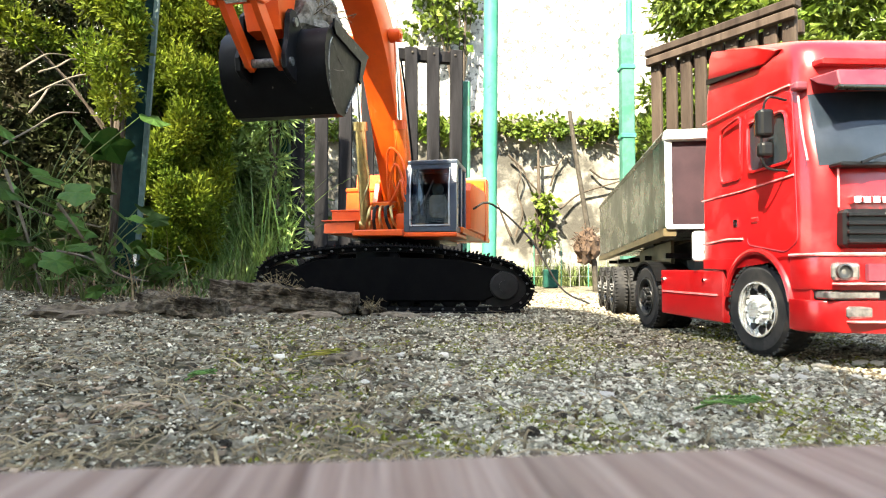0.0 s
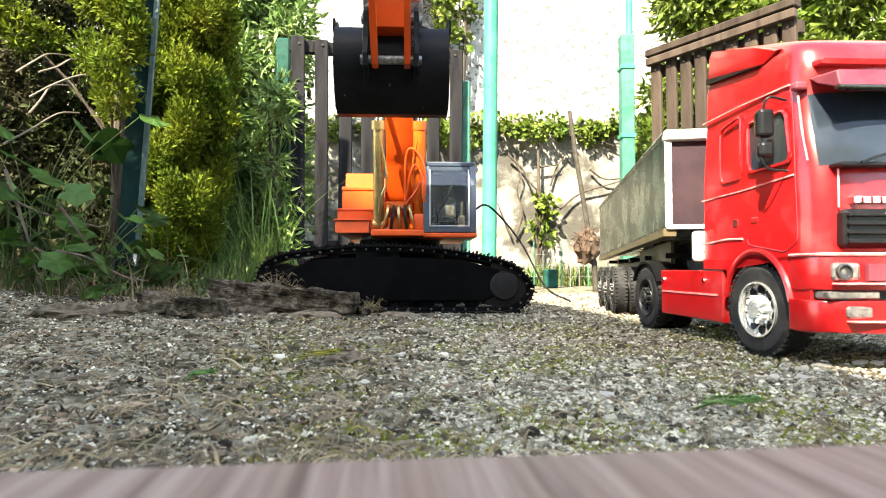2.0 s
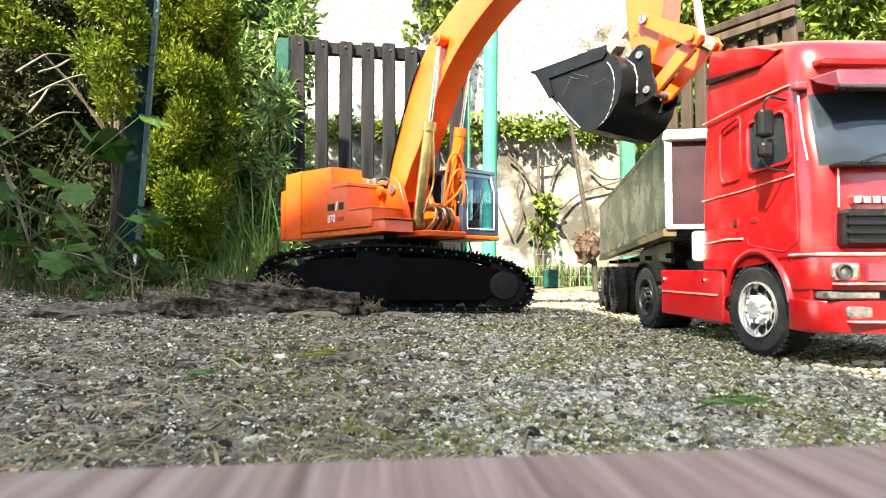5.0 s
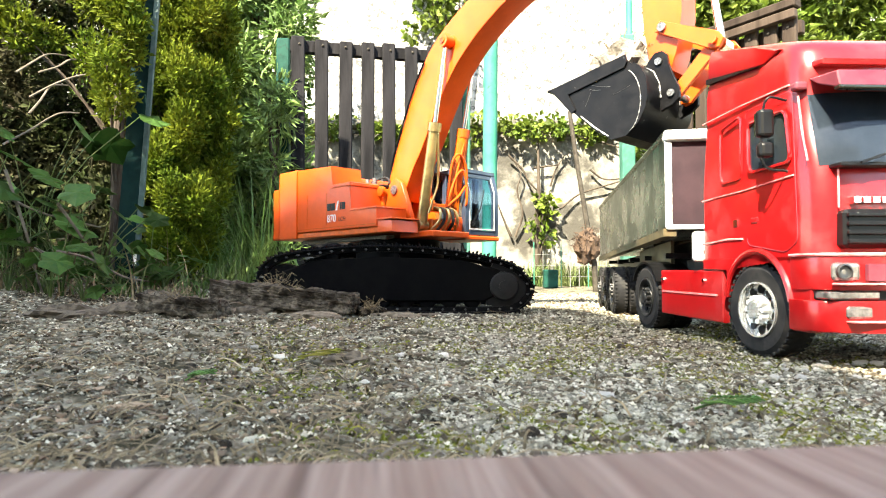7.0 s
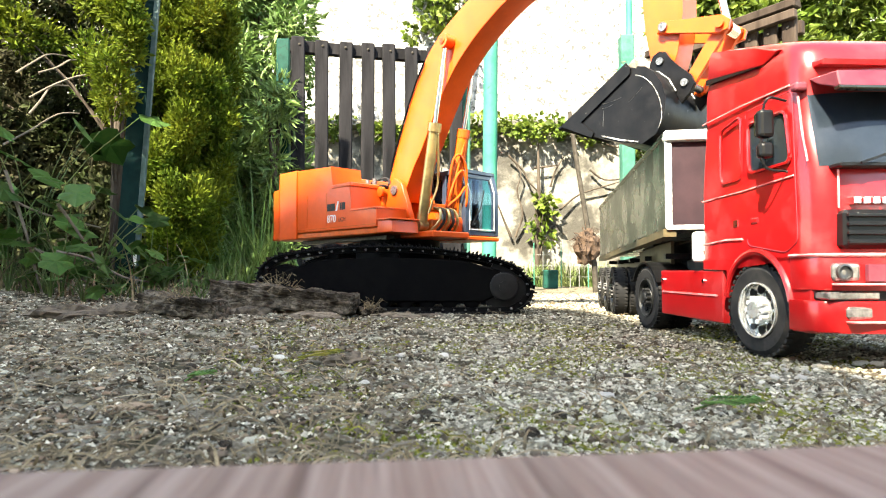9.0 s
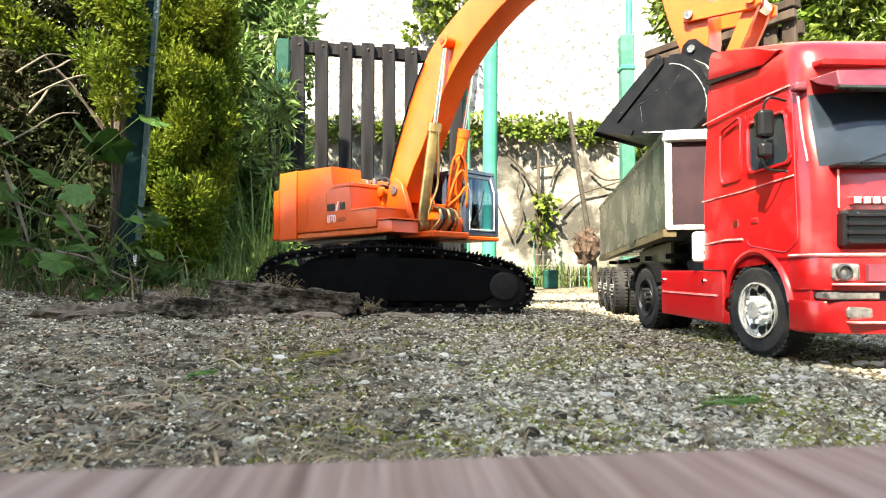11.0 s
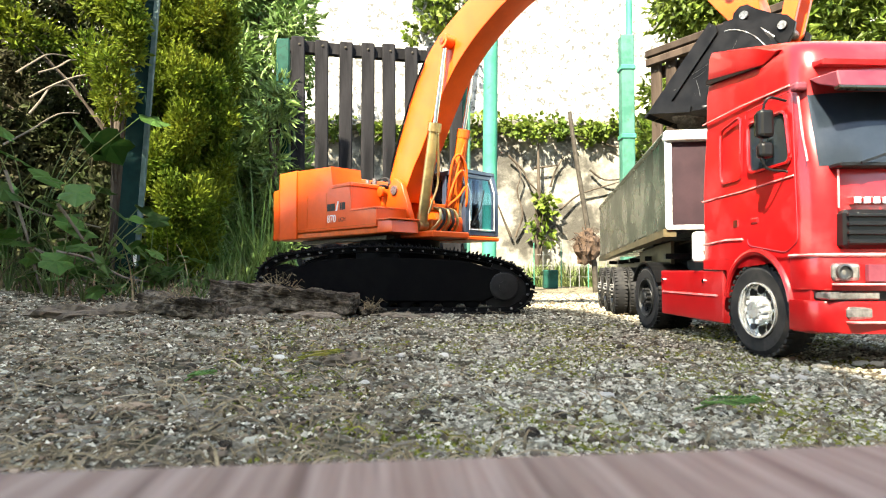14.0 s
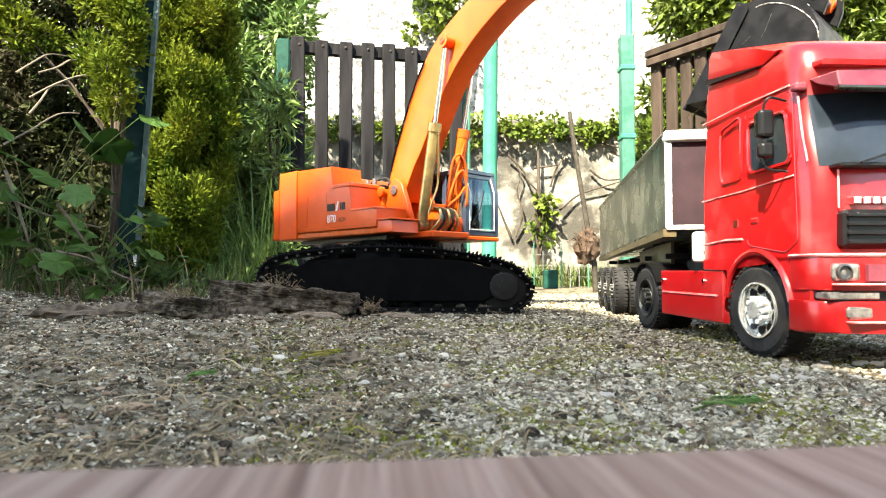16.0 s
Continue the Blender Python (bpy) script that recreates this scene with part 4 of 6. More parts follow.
    # hoses over the boom
    for k in (-1, 0, 1):
        pts = [(t.x - 0.008, 0.008 * k, t.y + 0.006) for t in top[6:-6:4]]
        part("hose", pipe(B(), [(p[0], p[1], p[2]) for p in pts], 0.0035, 7), M["rubber"], boom, "black hydraulic hose", smooth=True)
    bm = B()
    for s in (-1, 1):
        pipe(bm, [(t.x, s * (hw + 0.003), t.y - 0.004) for t in top[4:24:3]], 0.0018, 6)
    part("grease_line", bm, M["black"], boom, smooth=True)
    return made


def make_stick():
    L = STICK_L
    bm = B()
    prism(bm, [(-0.03, 0.06), (0.02, 0.055), (0.04, 0.0), (0.036, -0.06), (0.03, -L + 0.06), (0.02, -L + 0.01), (0.012, -L - 0.012), (-0.010, -L - 0.014), (-0.018, -L), (-0.024, -L + 0.05), (-0.03, -0.06), (-0.032, 0.0)], -0.021, 0.021, "y", 0.0018, 2)
    stick = turning("stick", bm, M["orange"], "orange box-section dipper stick", smooth=True)
    bm = tube(B(), (0.006, -0.033, -L + 0.046), (0.006, 0.033, -L + 0.046), 0.006, n=14)
    part("link_pin", bm, M["scratch"], stick, smooth=True)
    part("pivot_pin", tube(B(), (0, -0.034, 0), (0, 0.034, 0), 0.009, n=14), M["scratch"], stick, smooth=True)
    # bucket cylinder barrel and rod
    bm = tube(B(), (0, 0, 0.0), (0, 0, -0.135), 0.0105, n=18)
    tube(bm, (0, -0.014, 0), (0, 0.014, 0), 0.012, n=14)
    barrel = turning("bucket_cylinder", bm, M["orange_dk"], "orange bucket cylinder barrel", smooth=True)
    bm = tube(B(), (0, 0, 0.0), (0, 0, 0.12), 0.0048, n=14)
    tube(bm, (0, -0.012, 0), (0, 0.012, 0), 0.0095, n=14)
    rod = turning("piston_rod", bm, M["chrome"], "polished bucket cylinder rod", smooth=True)
    # paired idler links and bucket links
    bm = B()
    for s in (-1, 1):
        prism(bm, [(-0.008, 0.008), (0.008, 0.008), (0.0095, -0.04), (0.012, -0.077), (0.006, -0.088), (-0.006, -0.088), (-0.011, -0.077), (-0.0085, -0.03)], s * 0.026 - 0.003, s * 0.026 + 0.003, "y", 0.0008)
    tube(bm, (0, -0.034, -0.077), (0, 0.034, -0.077), 0.0055, n=12)
    idler = turning("idler_link", bm, M["orange"], "orange paired idler link")
    bm = B()
    for s in (-1, 1):
        prism(bm, [(-0.007, 0.009), (0.007, 0.009), (0.008, -0.02), (0.008, -0.079), (0.003, -0.088), (-0.004, -0.088), (-0.008, -0.079), (-0.0085, -0.02)], s * 0.018 - 0.0035, s * 0.018 + 0.0035, "y", 0.0008)
    link = turning("bucket_link", bm, M["orange"], "orange paired bucket link")
    return stick, barrel, rod, idler, link


def make_bucket():
    hw = 0.066
    outline = [(-0.150, -0.017), (-0.110, -0.057), (-0.075, -0.088), (-0.052, -0.103), (-0.030, -0.101), (-0.012, -0.086), (-0.001, -0.066), (0.002, -0.046), (-0.001, -0.026), (-0.008, -0.012), (-0.018, -0.004)]
    bm = B()
    th = 0.003
    # shell along the floor and back
    o = [Vector(p) for p in outline]
    inn = []
    for i, p in enumerate(o):
        a, b = o[max(0, i - 1)], o[min(len(o) - 1, i + 1)]
        d = (b - a).normalized()
        inn.append(p + Vector((-d.y, d.x)) * th)
    rows = []
    for y in (-hw, hw):
        rows.append(([bm.verts.new((p.x, y, p.y)) for p in o], [bm.verts.new((p.x, y, p.y)) for p in inn]))
    n = len(o)
    for i in range(n - 1):
        for k in (0, 1):
            bm.faces.new((rows[0][k][i], rows[0][k][i + 1], rows[1][k][i + 1], rows[1][k][i]))
        for r in rows:
            bm.faces.new((r[0][i], r[0][i + 1], r[1][i + 1], r[1][i]))
    for i in (0, n - 1):
        bm.faces.new((rows[0][0][i], rows[0][1][i], rows[1][1][i], rows[1][0][i]))
    bucket = turning("bucket", bm, M["bucketm"], "black steel digging bucket, scratched at its edges", smooth=True)
    for s in (-1, 1):
        y = s * (hw - 0.0015)
        bm = prism(B(), [tuple(p) for p in inn] + [(-0.03, 0.004)], y - 0.0015, y + 0.0015, "y")
        part("side_plate", bm, M["bucketm"], bucket)
        y = s * (hw + 0.0017)
        bm = prism(B(), [(-0.152, -0.014), (-0.028, 0.008), (-0.026, -0.002), (-0.03, -0.009), (-0.12, -0.027), (-0.108, -0.052), (-0.114, -0.056)], y - 0.0014, y + 0.0014, "y")
        part("side_cutter", bm, M["bucketm"], bucket, "black side cutter plate")
        bm = B()
        line = [(-0.10, -0.062), (-0.075, -0.084), (-0.056, -0.098)]
        pipe(bm, [(a, s * (hw + 0.0005), b) for a, b in line], 0.0013, 6)
        part("weld_bead", bm, M["bead"], bucket, "bright worn weld bead")
        bm = pipe(B(), [(-0.03 + 0.026 * math.cos(a) - 0.004, s * (hw + 0.0002), -0.055 + 0.044 * math.sin(a)) for a in [x * 0.2 - 1.2 for x in range(13)]], 0.0007, 5)
        part("weld_bead", bm, M["bead"], bucket)
        rg = random.Random(9 + s)
        for k in range(4):
            x, z, a, l = rg.uniform(-0.10, -0.02), rg.uniform(-0.06, -0.02), rg.uniform(-0.6, 1.0), rg.uniform(0.012, 0.04)
            q = [(x + l * u * math.cos(a), s * (hw + 0.0001), z + l * u * math.sin(a) + 0.004 * u * u) for u in (0, 0.33, 0.66, 1)]
            part("scratch", pipe(B(), q, 0.0003, 4), M["pin"], bucket)
    # ears
    for s in (-1, 1):
        y = s * 0.028
        bm = prism(B(), [(-0.022, -0.006), (-0.013, 0.006), (-0.006, 0.0135), (0.004, 0.014), (0.011, 0.008), (0.013, -0.004), (0.018, -0.022), (0.028, -0.040), (0.028, -0.054), (0.018, -0.062), (0.002, -0.068), (0.0, -0.03), (-0.006, -0.014)], y - 0.003, y + 0.003, "y", 0.0008)
        part("ear_plate", bm, M["bucketm"], bucket, "black hinge ear plate")
        part("weld_bead", pipe(B(), [(-0.02, y - 0.004, -0.004), (-0.007, y - 0.004, -0.012), (0.001, y - 0.004, -0.03), (0.003, y - 0.004, -0.05)], 0.0013, 6), M["bead"], bucket)
    bm = tube(B(), (0, -0.034, 0), (0, 0.034, 0), 0.005, n=12)
    part("eye_pin", bm, M["scratch"], bucket, "bright steel eye pin", smooth=True)
    bm = tube(B(), (0.017, -0.034, -0.046), (0.017, 0.034, -0.046), 0.005, n=12)
    part("link_pin", bm, M["scratch"], bucket, "bright steel link pin", smooth=True)
    bm = box(B(), -0.158, -0.140, -hw - 0.002, hw + 0.002, -0.0165, -0.0125, 0.001)
    part("cutting_edge", bm, M["bucketm"], bucket)
    return bucket


make_undercarriage()
UPPER = make_upper()
STICK_OB, BARREL, ROD, IDLER, LINK = make_stick()
BUCKET_OB = make_bucket()


# ---- load of soil ----
def clod_mesh(name, rx, ry, rz, seed, mat):
    bm = B()
    bmesh.ops.create_icosphere(bm, subdivisions=3, radius=1.0)
    for v in bm.verts:
        n = v.co.normalized()
        k = 1 + 0.45 * noise.noise(n * 2.1 + Vector((seed, 0, 0))) + 0.25 * noise.noise(n * 6 + Vector((0, seed, 0)))
        v.co = Vector((n.x * rx, n.y * ry, n.z * rz)) * k
    me = bpy.data.meshes.new(name)
    bm.to_mesh(me)
    bm.free()
    me.materials.append(mat)
    return me


def rootlets(bm, centre, r, n, rng, length=0.02, th=0.0006):
    for _ in range(n):
        d = Vector((rng.gauss(0, 1), rng.gauss(0, 1), abs(rng.gauss(0, 1)))).normalized()
        p = Vector(centre) + Vector((d.x * r[0], d.y * r[1], d.z * r[2])) * 0.9
        q = p + d * length * rng.uniform(0.3, 1) + Vector((rng.uniform(-1, 1), rng.uniform(-1, 1), rng.uniform(-1, 1))) * length * 0.4
        s = q + Vector((rng.uniform(-1, 1), rng.uniform(-1, 1), -0.5)) * length * 0.5
        pipe(bm, [p, q, s], th, 4)
    return bm


CLODS = []
_r = random.Random(5)
for (x, y, z, sx, sy, sz) in ((-0.070, 0.002, 0.017, 0.048, 0.038, 0.038), (-0.098, 0.024, 0.026, 0.028, 0.026, 0.026), (-0.085, -0.02, -0.02, 0.026, 0.03, 0.016), (-0.06, 0.0, -0.04, 0.034, 0.038, 0.022)):
    ob = thing("soil_clod", "grey-brown clod of dug soil with rootlets", "soil", group="soil carried in the bucket")
    o = new("earth", clod_mesh("earth", sx, sy, sz, x * 90, M["load"]))
    o.parent = ob
    part("rootlets", rootlets(B(), (0, 0, 0), (sx, sy, sz), 26, _r), M["straw"], ob, "dry straw-coloured rootlets")
    CLODS.append((ob, Vector((x, y, z))))


# ---- truck ----
TR = thing("model_truck", "red scale-model tractor unit with high-roof cab", "model truck", pose(0.3705, 0.552, 0.0, 0, 0, -87.4))


def wheel(parent, x, y, side, rim_mat, width=0.026, r=0.0415, steer=0.0):
    m = Matrix.Translation((x, y, r)) @ pose(0, 0, 0, 0, 0, steer) @ pose(0, 0, 0, -90 * side, 0, 0)
    w = width
    tyre = [(r * 0.60, -w), (r * 0.88, -w), (r * 0.965, -w * 0.9), (r, -w * 0.72), (r, -w * 0.28), (r * 0.965, -w * 0.1), (r * 0.88, 0.0), (r * 0.62, -0.001), (r * 0.6, -0.004), (r * 0.6, -0.0125)]
    wh = part("tyre", lathe(B(), tyre, m, 40), M["rubber"], parent, "black ribbed rubber tyre", smooth=True)
    bm = B()
    for k in range(40):
        a = 2 * math.pi * k / 40
        for h in (-w * 0.84, -w * 0.16):
            mm = m @ pose(0, 0, h, 0, 0, math.degrees(a)) @ Matrix.Translation((r * 0.992, 0, 0))
            box(bm, -0.001, 0.0012, -0.0017, 0.0017, -w * 0.1, w * 0.1, 0, 1, mm)
    part("tread_block", bm, M["rubber"], wh)
    dish = [(0.0001, -0.0118), (r * 0.595, -0.0118), (r * 0.598, -0.004), (r * 0.60, -0.002), (r * 0.60, 0.0005), (r * 0.565, 0.0005), (r * 0.53, -0.005), (r * 0.35, -0.007), (r * 0.31, -0.003), (r * 0.19, -0.002), (r * 0.18, 0.004), (0.0001, 0.005)]
    rim = part("rim", lathe(B(), dish, m, 40), rim_mat, parent, "polished steel wheel rim" if rim_mat is M["alloy"] else "dark wheel rim", smooth=True)
    bm = B()
    for k in range(10):
        a = 2 * math.pi * k / 10
        c = m @ Vector((math.cos(a) * r * 0.255, math.sin(a) * r * 0.255, -0.003))
        e = m @ Vector((math.cos(a) * r * 0.255, math.sin(a) * r * 0.255, 0.0025))
        tube(bm, c, e, 0.0023, n=8)
    part("wheel_nuts", bm, M["whitep"] if rim_mat is M["alloy"] else M["rimdark"], rim)
    bm = B()
    for k in range(10):
        a = 2 * math.pi * (k + 0.5) / 10
        c = m @ Vector((math.cos(a) * r * 0.44, math.sin(a) * r * 0.44, -0.0059))
        e = m @ Vector((math.cos(a) * r * 0.44, math.sin(a) * r * 0.44, -0.0045))
        tube(bm, c, e, 0.0040, n=10)
    part("rim_hole", bm, M["blackp"], rim)
    return wh


def rounded(pts, r, n=4):
    """Round the corners of a closed outline. pts carry an optional own radius."""
    out = []
    k = len(pts)
    for i in range(k):
        p = Vector(pts[i][:2])
        rr = pts[i][2] if len(pts[i]) > 2 else r
        a, b = Vector(pts[i - 1][:2]), Vector(pts[(i + 1) % k][:2])
        if rr <= 0:
            out.append(tuple(p))
            continue
        da, db = (a - p), (b - p)
        q = min(rr, da.length * 0.45, db.length * 0.45)
        s, e = p + da.normalized() * q, p + db.normalized() * q
        for j in range(n + 1):
            t = j / n
            out.append(tuple((1 - t) ** 2 * s + 2 * t * (1 - t) * p + t * t * e))
    return out


def make_truck():
    hw = 0.089
    # cab shell in horizontal slices: z, rear x, front x, half width, corner radius
    slices = [(0.088, -0.1, 0.083, hw, 0.022), (0.125, -0.1, 0.085, hw, 0.022), (0.157, -0.1, 0.083, hw, 0.022), (0.186, -0.099, 0.075, hw - 0.001, 0.02), (0.219, -0.098, 0.065, hw - 0.003, 0.02), (0.228, -0.097, 0.068, hw - 0.003, 0.022)]
    # above that the roof slopes up to the rear; the first number is the share of the way to it
    upper = [(0.35, -0.097, 0.068, hw - 0.0035, 0.022), (0.7, -0.091, 0.066, hw - 0.005, 0.022), (0.88, -0.088, 0.062, hw - 0.008, 0.022), (0.96, -0.086, 0.057, hw - 0.012, 0.022), (1.0, -0.082, 0.046, hw - 0.02, 0.022)]
    bm = B()
    rings = []
    for z, xr, xf, w, r in slices + upper:
        o = rounded([(xr, -w, 0.006), (xf - 0.006, -w, r), (xf + 0.004, 0, 0.08), (xf - 0.006, w, r), (xr, w, 0.006)], r, 6)
        if len(rings) < len(slices):
            rings.append([bm.verts.new((p[0], p[1], z)) for p in o])
        else:
            rings.append([bm.verts.new((p[0], p[1], 0.228 + z * (0.2835 - 0.30 * p[0] - 0.228))) for p in o])
    for a, b in zip(rings, rings[1:]):
        for i in range(len(a)):
            bm.faces.new((a[i], a[(i + 1) % len(a)], b[(i + 1) % len(a)], b[i]))
    bm.faces.new(rings[0][::-1])
    bm.faces.new(rings[-1])
    cab = part("cab", bm, M["red"], TR, "glossy red high-roof cab shell", smooth=True)
    for s in (-1, 1):
        y = s * (hw - 0.0072)
        bm = prism(B(), [(-0.090, 0.2785), (-0.087, 0.300), (-0.081, 0.305), (-0.06, 0.2985), (0.0, 0.2795), (0.035, 0.2655), (0.012, 0.2600)], y - 0.004, y + 0.004, "y", 0.0015, 2)
        part("side_deflector", bm, M["red"], TR, "red side air deflector", smooth=True)
        y = s * (hw - 0.0045)
        # black wedge stands in for the shade in the recess under the deflector
        part("deflector_gap", prism(B(), [(-0.0895, 0.2725), (-0.0895, 0.2782), (0.008, 0.2598)], y - 0.0035, y + 0.0035, "y"), M["blackp"], TR, "dark wedge painted as the shade below the deflector")
    # cab lower sides with wheel arch
    for s in (-1, 1):
        arch = [(-0.051 * math.cos(math.pi * (0.06 + 0.88 * k / 14)), 0.0415 + 0.051 * math.sin(math.pi * (0.06 + 0.88 * k / 14))) for k in range(15)]
        out = [(-0.1, 0.0885), (-0.1, 0.078), (-0.0505, 0.078)] + arch + [(0.0515, 0.028), (0.074, 0.028), (0.078, 0.0885)]
        y = s * (hw - 0.006)
        part("side_panel", prism(B(), out, y - 0.006, y + 0.006, "y", 0.0008), M["red"], TR, "red lower cab side with wheel arch")
        lip = [(p[0] * 1.03, y + s * 0.006, 0.0415 + (p[1] - 0.0415) * 1.03) for p in arch]
        part("arch_lip", pipe(B(), lip, 0.003, 8), M["red"], TR, smooth=True)
        # side skirt between the axles
        sk = [(-0.214, 0.024), (-0.062, 0.024), (-0.060, 0.077), (-0.214, 0.077)]
        p = part("side_skirt", prism(B(), sk, s * 0.084 - 0.004, s * 0.084 + 0.004, "y", 0.0015, 2), M["red"], TR, "red side skirt between the axles")
        yy = s * 0.0885
        # strip along the skirt whose pale red is a painted highlight
        part("skirt_groove", box(B(), -0.208, -0.072, yy - 0.0006, yy + 0.0006, 0.0505, 0.0525), M["edge_glint"], p, "pale strip painted as a highlight")
        for k in range(2):
            part("skirt_bolt", tube(B(), (-0.205 + 0.105 * k, yy - 0.0015, 0.066), (-0.205 + 0.105 * k, yy + 0.0015, 0.066), 0.002, n=8), M["chrome"], p)
        # door seams, and pale lines painted as highlights
        ys = s * (hw + 0.0003)
        bm = B()
        pipe(bm, [(a, ys, b) for a, b in rounded([(-0.012, 0.2235), (0.058, 0.2235), (0.062, 0.10), (0.046, 0.0915), (-0.012, 0.1)], 0.006)], 0.0004, 4)
        part("door_seam", bm, M["visor"], TR, "dark door seam")
        bm = pipe(B(), [(-0.099, ys, 0.150), (-0.02, ys, 0.151), (0.058, ys, 0.154)], 0.0009, 5)
        part("trim_line", bm, M["edge_glint"], TR)
        bm = pipe(B(), [(-0.099, ys, 0.104), (-0.05, ys, 0.107), (-0.02, ys, 0.106)], 0.0011, 5)
        part("trim_line", bm, M["edge_glint"], TR)
        bm = pipe(B(), [(-0.097, ys - s * 0.001, 0.232), (-0.02, ys - s * 0.0015, 0.232), (0.05, ys - s * 0.003, 0.230)], 0.001, 5)
        part("trim_line", bm, M["edge_glint"], TR)
        # door window with frame
        win = rounded([(-0.006, 0.1655), (0.056, 0.1655), (0.050, 0.209), (-0.006, 0.2105)], 0.007)
        d = part("door_window", prism(B(), win, ys - 0.0004, ys + 0.0010, "y"), M["sideglass"], TR, "dark tinted door window")
        d2 = pipe(B(), [(a, ys + s * 0.001, b) for a, b in win] + [(win[0][0], ys + s * 0.001, win[0][1])], 0.0016, 5)
        part("window_frame", d2, M["red"], d)
        # recessed sleeper panel
        win = rounded([(-0.058, 0.163), (-0.02, 0.163), (-0.02, 0.222), (-0.058, 0.216)], 0.007)
        part("sleeper_panel", pipe(B(), [(a, ys, b) for a, b in win] + [(win[0][0], ys, win[0][1])], 0.0015, 5), M["red"], TR)
        # door handle, badge
        part("door_handle", box(B(), -0.006, 0.006, ys - 0.0008, ys + 0.0025, 0.1195, 0.1245, 0.001), M["red"], TR)
        bm = B()
        box(bm, -0.036, -0.0285, ys - 0.0005, ys + 0.001, 0.1185, 0.125)
        part("badge", bm, M["chrome"], TR, "small chrome badge")
        # mirrors
        bm = pipe(B(), curve_pts([(0.05, s * hw, 0.217), (0.048, s * (hw + 0.014), 0.2195), (0.046, s * (hw + 0.018), 0.205), (0.046, s * (hw + 0.018), 0.165), (0.05, s * hw, 0.158)], 6), 0.0011, 6)
        mi = part("mirror_arm", bm, M["blackp"], TR, "black mirror bracket", smooth=True)
        part("mirror_housing", box(B(), 0.040, 0.050, s * (hw + 0.016) - 0.0064, s * (hw + 0.016) + 0.0064, 0.187, 0.2105, 0.003, 2), M["blackp"], mi)
        part("mirror_housing", box(B(), 0.040, 0.050, s * (hw + 0.016) - 0.0058, s * (hw + 0.016) + 0.0058, 0.170, 0.183, 0.003, 2), M["blackp"], mi)
        part("mirror_face", box(B(), 0.0390, 0.0398, s * (hw + 0.016) - 0.0054, s * (hw + 0.016) + 0.0054, 0.189, 0.208), M["chrome"], mi, "mirror glass")
        # marker lamp at the roof corner
        part("marker_lamp", box(B(), 0.054, 0.063, s * 0.083 - 0.006, s * 0.083 + 0.0045, 0.2225, 0.2295, 0.002, 2), M["visor"], TR, "small dark red marker lamp")
        # A-pillar line in the painted highlight colour
        bm = pipe(B(), [(0.073, s * 0.0875, 0.163), (0.066, s * 0.0865, 0.186), (0.0575, s * 0.084, 0.219)], 0.0009, 5)
        part("pillar_trim", bm, M["edge_glint"], TR, "pale line painted as a highlight on the windscreen pillar")
    # windscreen: curved band
    bm = B()
    rows = []
    for z, xf, w in ((0.1585, 0.083, 0.080), (0.186, 0.076, 0.079), (0.2195, 0.066, 0.077)):
        row = []
        for k in range(13):
            u = -1 + k / 6
            row.append(bm.verts.new((xf + 0.0045 - 0.012 * abs(u) ** 3.2, u * w, z)))
        rows.append(row)
    for a, b in zip(rows, rows[1:]):
        for i in range(12):
            bm.faces.new((a[i], a[i + 1], b[i + 1], b[i]))
    bmesh.ops.solidify(bm, geom=bm.faces[:], thickness=-0.0012)
    part("windscreen", bm, M["screen"], TR, "dark tinted windscreen", smooth=True)
    # sun visor
    bm = prism(B(), [(0.060, 0.232), (0.094, 0.2285), (0.097, 0.2165), (0.093, 0.2155), (0.072, 0.224)], -0.077, 0.077, "y", 0.001)
    v = part("sun_visor", bm, M["visor"], TR, "smoky red sun visor")
    part("visor_edge", box(B(), 0.091, 0.0982, -0.078, 0.078, 0.2135, 0.2163, 0.0008), M["alu"], v, "grey visor edge")
    part("roof_lip", prism(B(), [(0.055, 0.2475), (0.074, 0.2445), (0.073, 0.2405), (0.055, 0.241)], -0.074, 0.074, "y", 0.001), M["red"], TR)
    # wipers
    bm = B()
    pipe(bm, [(0.0945, -0.06, 0.158), (0.0925, -0.03, 0.168), (0.0915, 0.01, 0.172)], 0.0011, 5)
    pipe(bm, [(0.0945, 0.0, 0.158), (0.0925, 0.03, 0.168), (0.089, 0.06, 0.172)], 0.0011, 5)
    part("wiper", bm, M["blackp"], TR)
    part("scuttle", box(B(), 0.07, 0.0925, -0.074, 0.074, 0.1555, 0.159, 0.001), M["blackp"], TR, "black scuttle below the windscreen")
    # grille
    bm = box(B(), 0.073, 0.0895, -0.070, 0.070, 0.0935, 0.1235, 0.003)
    g = part("grille", bm, M["blackp"], TR, "black slatted radiator grille")
    for k in range(4):
        part("grille_slat", box(B(), 0.0892, 0.0925, -0.069, 0.069, 0.097 + 0.0068 * k, 0.1 + 0.0068 * k, 0.0006), M["blackp"], g)
    # front badge drawn as bars
    for k in range(5):
        part("badge_bar", box(B(), 0.0800, 0.0888, -0.062 + 0.0075 * k, -0.0562 + 0.0075 * k, 0.1278, 0.1335, 0.0005), M["chrome"], TR, "chrome maker's badge bars on the front panel")
    # bumper: rounded in plan
    def bow(z0, z1, xf, name, mat, w=0.092, lab=""):
        o = rounded([(0.052, -w, 0.001), (xf - 0.012, -w, 0.02), (xf, 0, 0.08), (xf - 0.012, w, 0.02), (0.052, w, 0.001)], 0.01, 5)
        return part(name, prism(B(), o, z0, z1, "z", 0.0015, 2), mat, TR, lab, smooth=True)
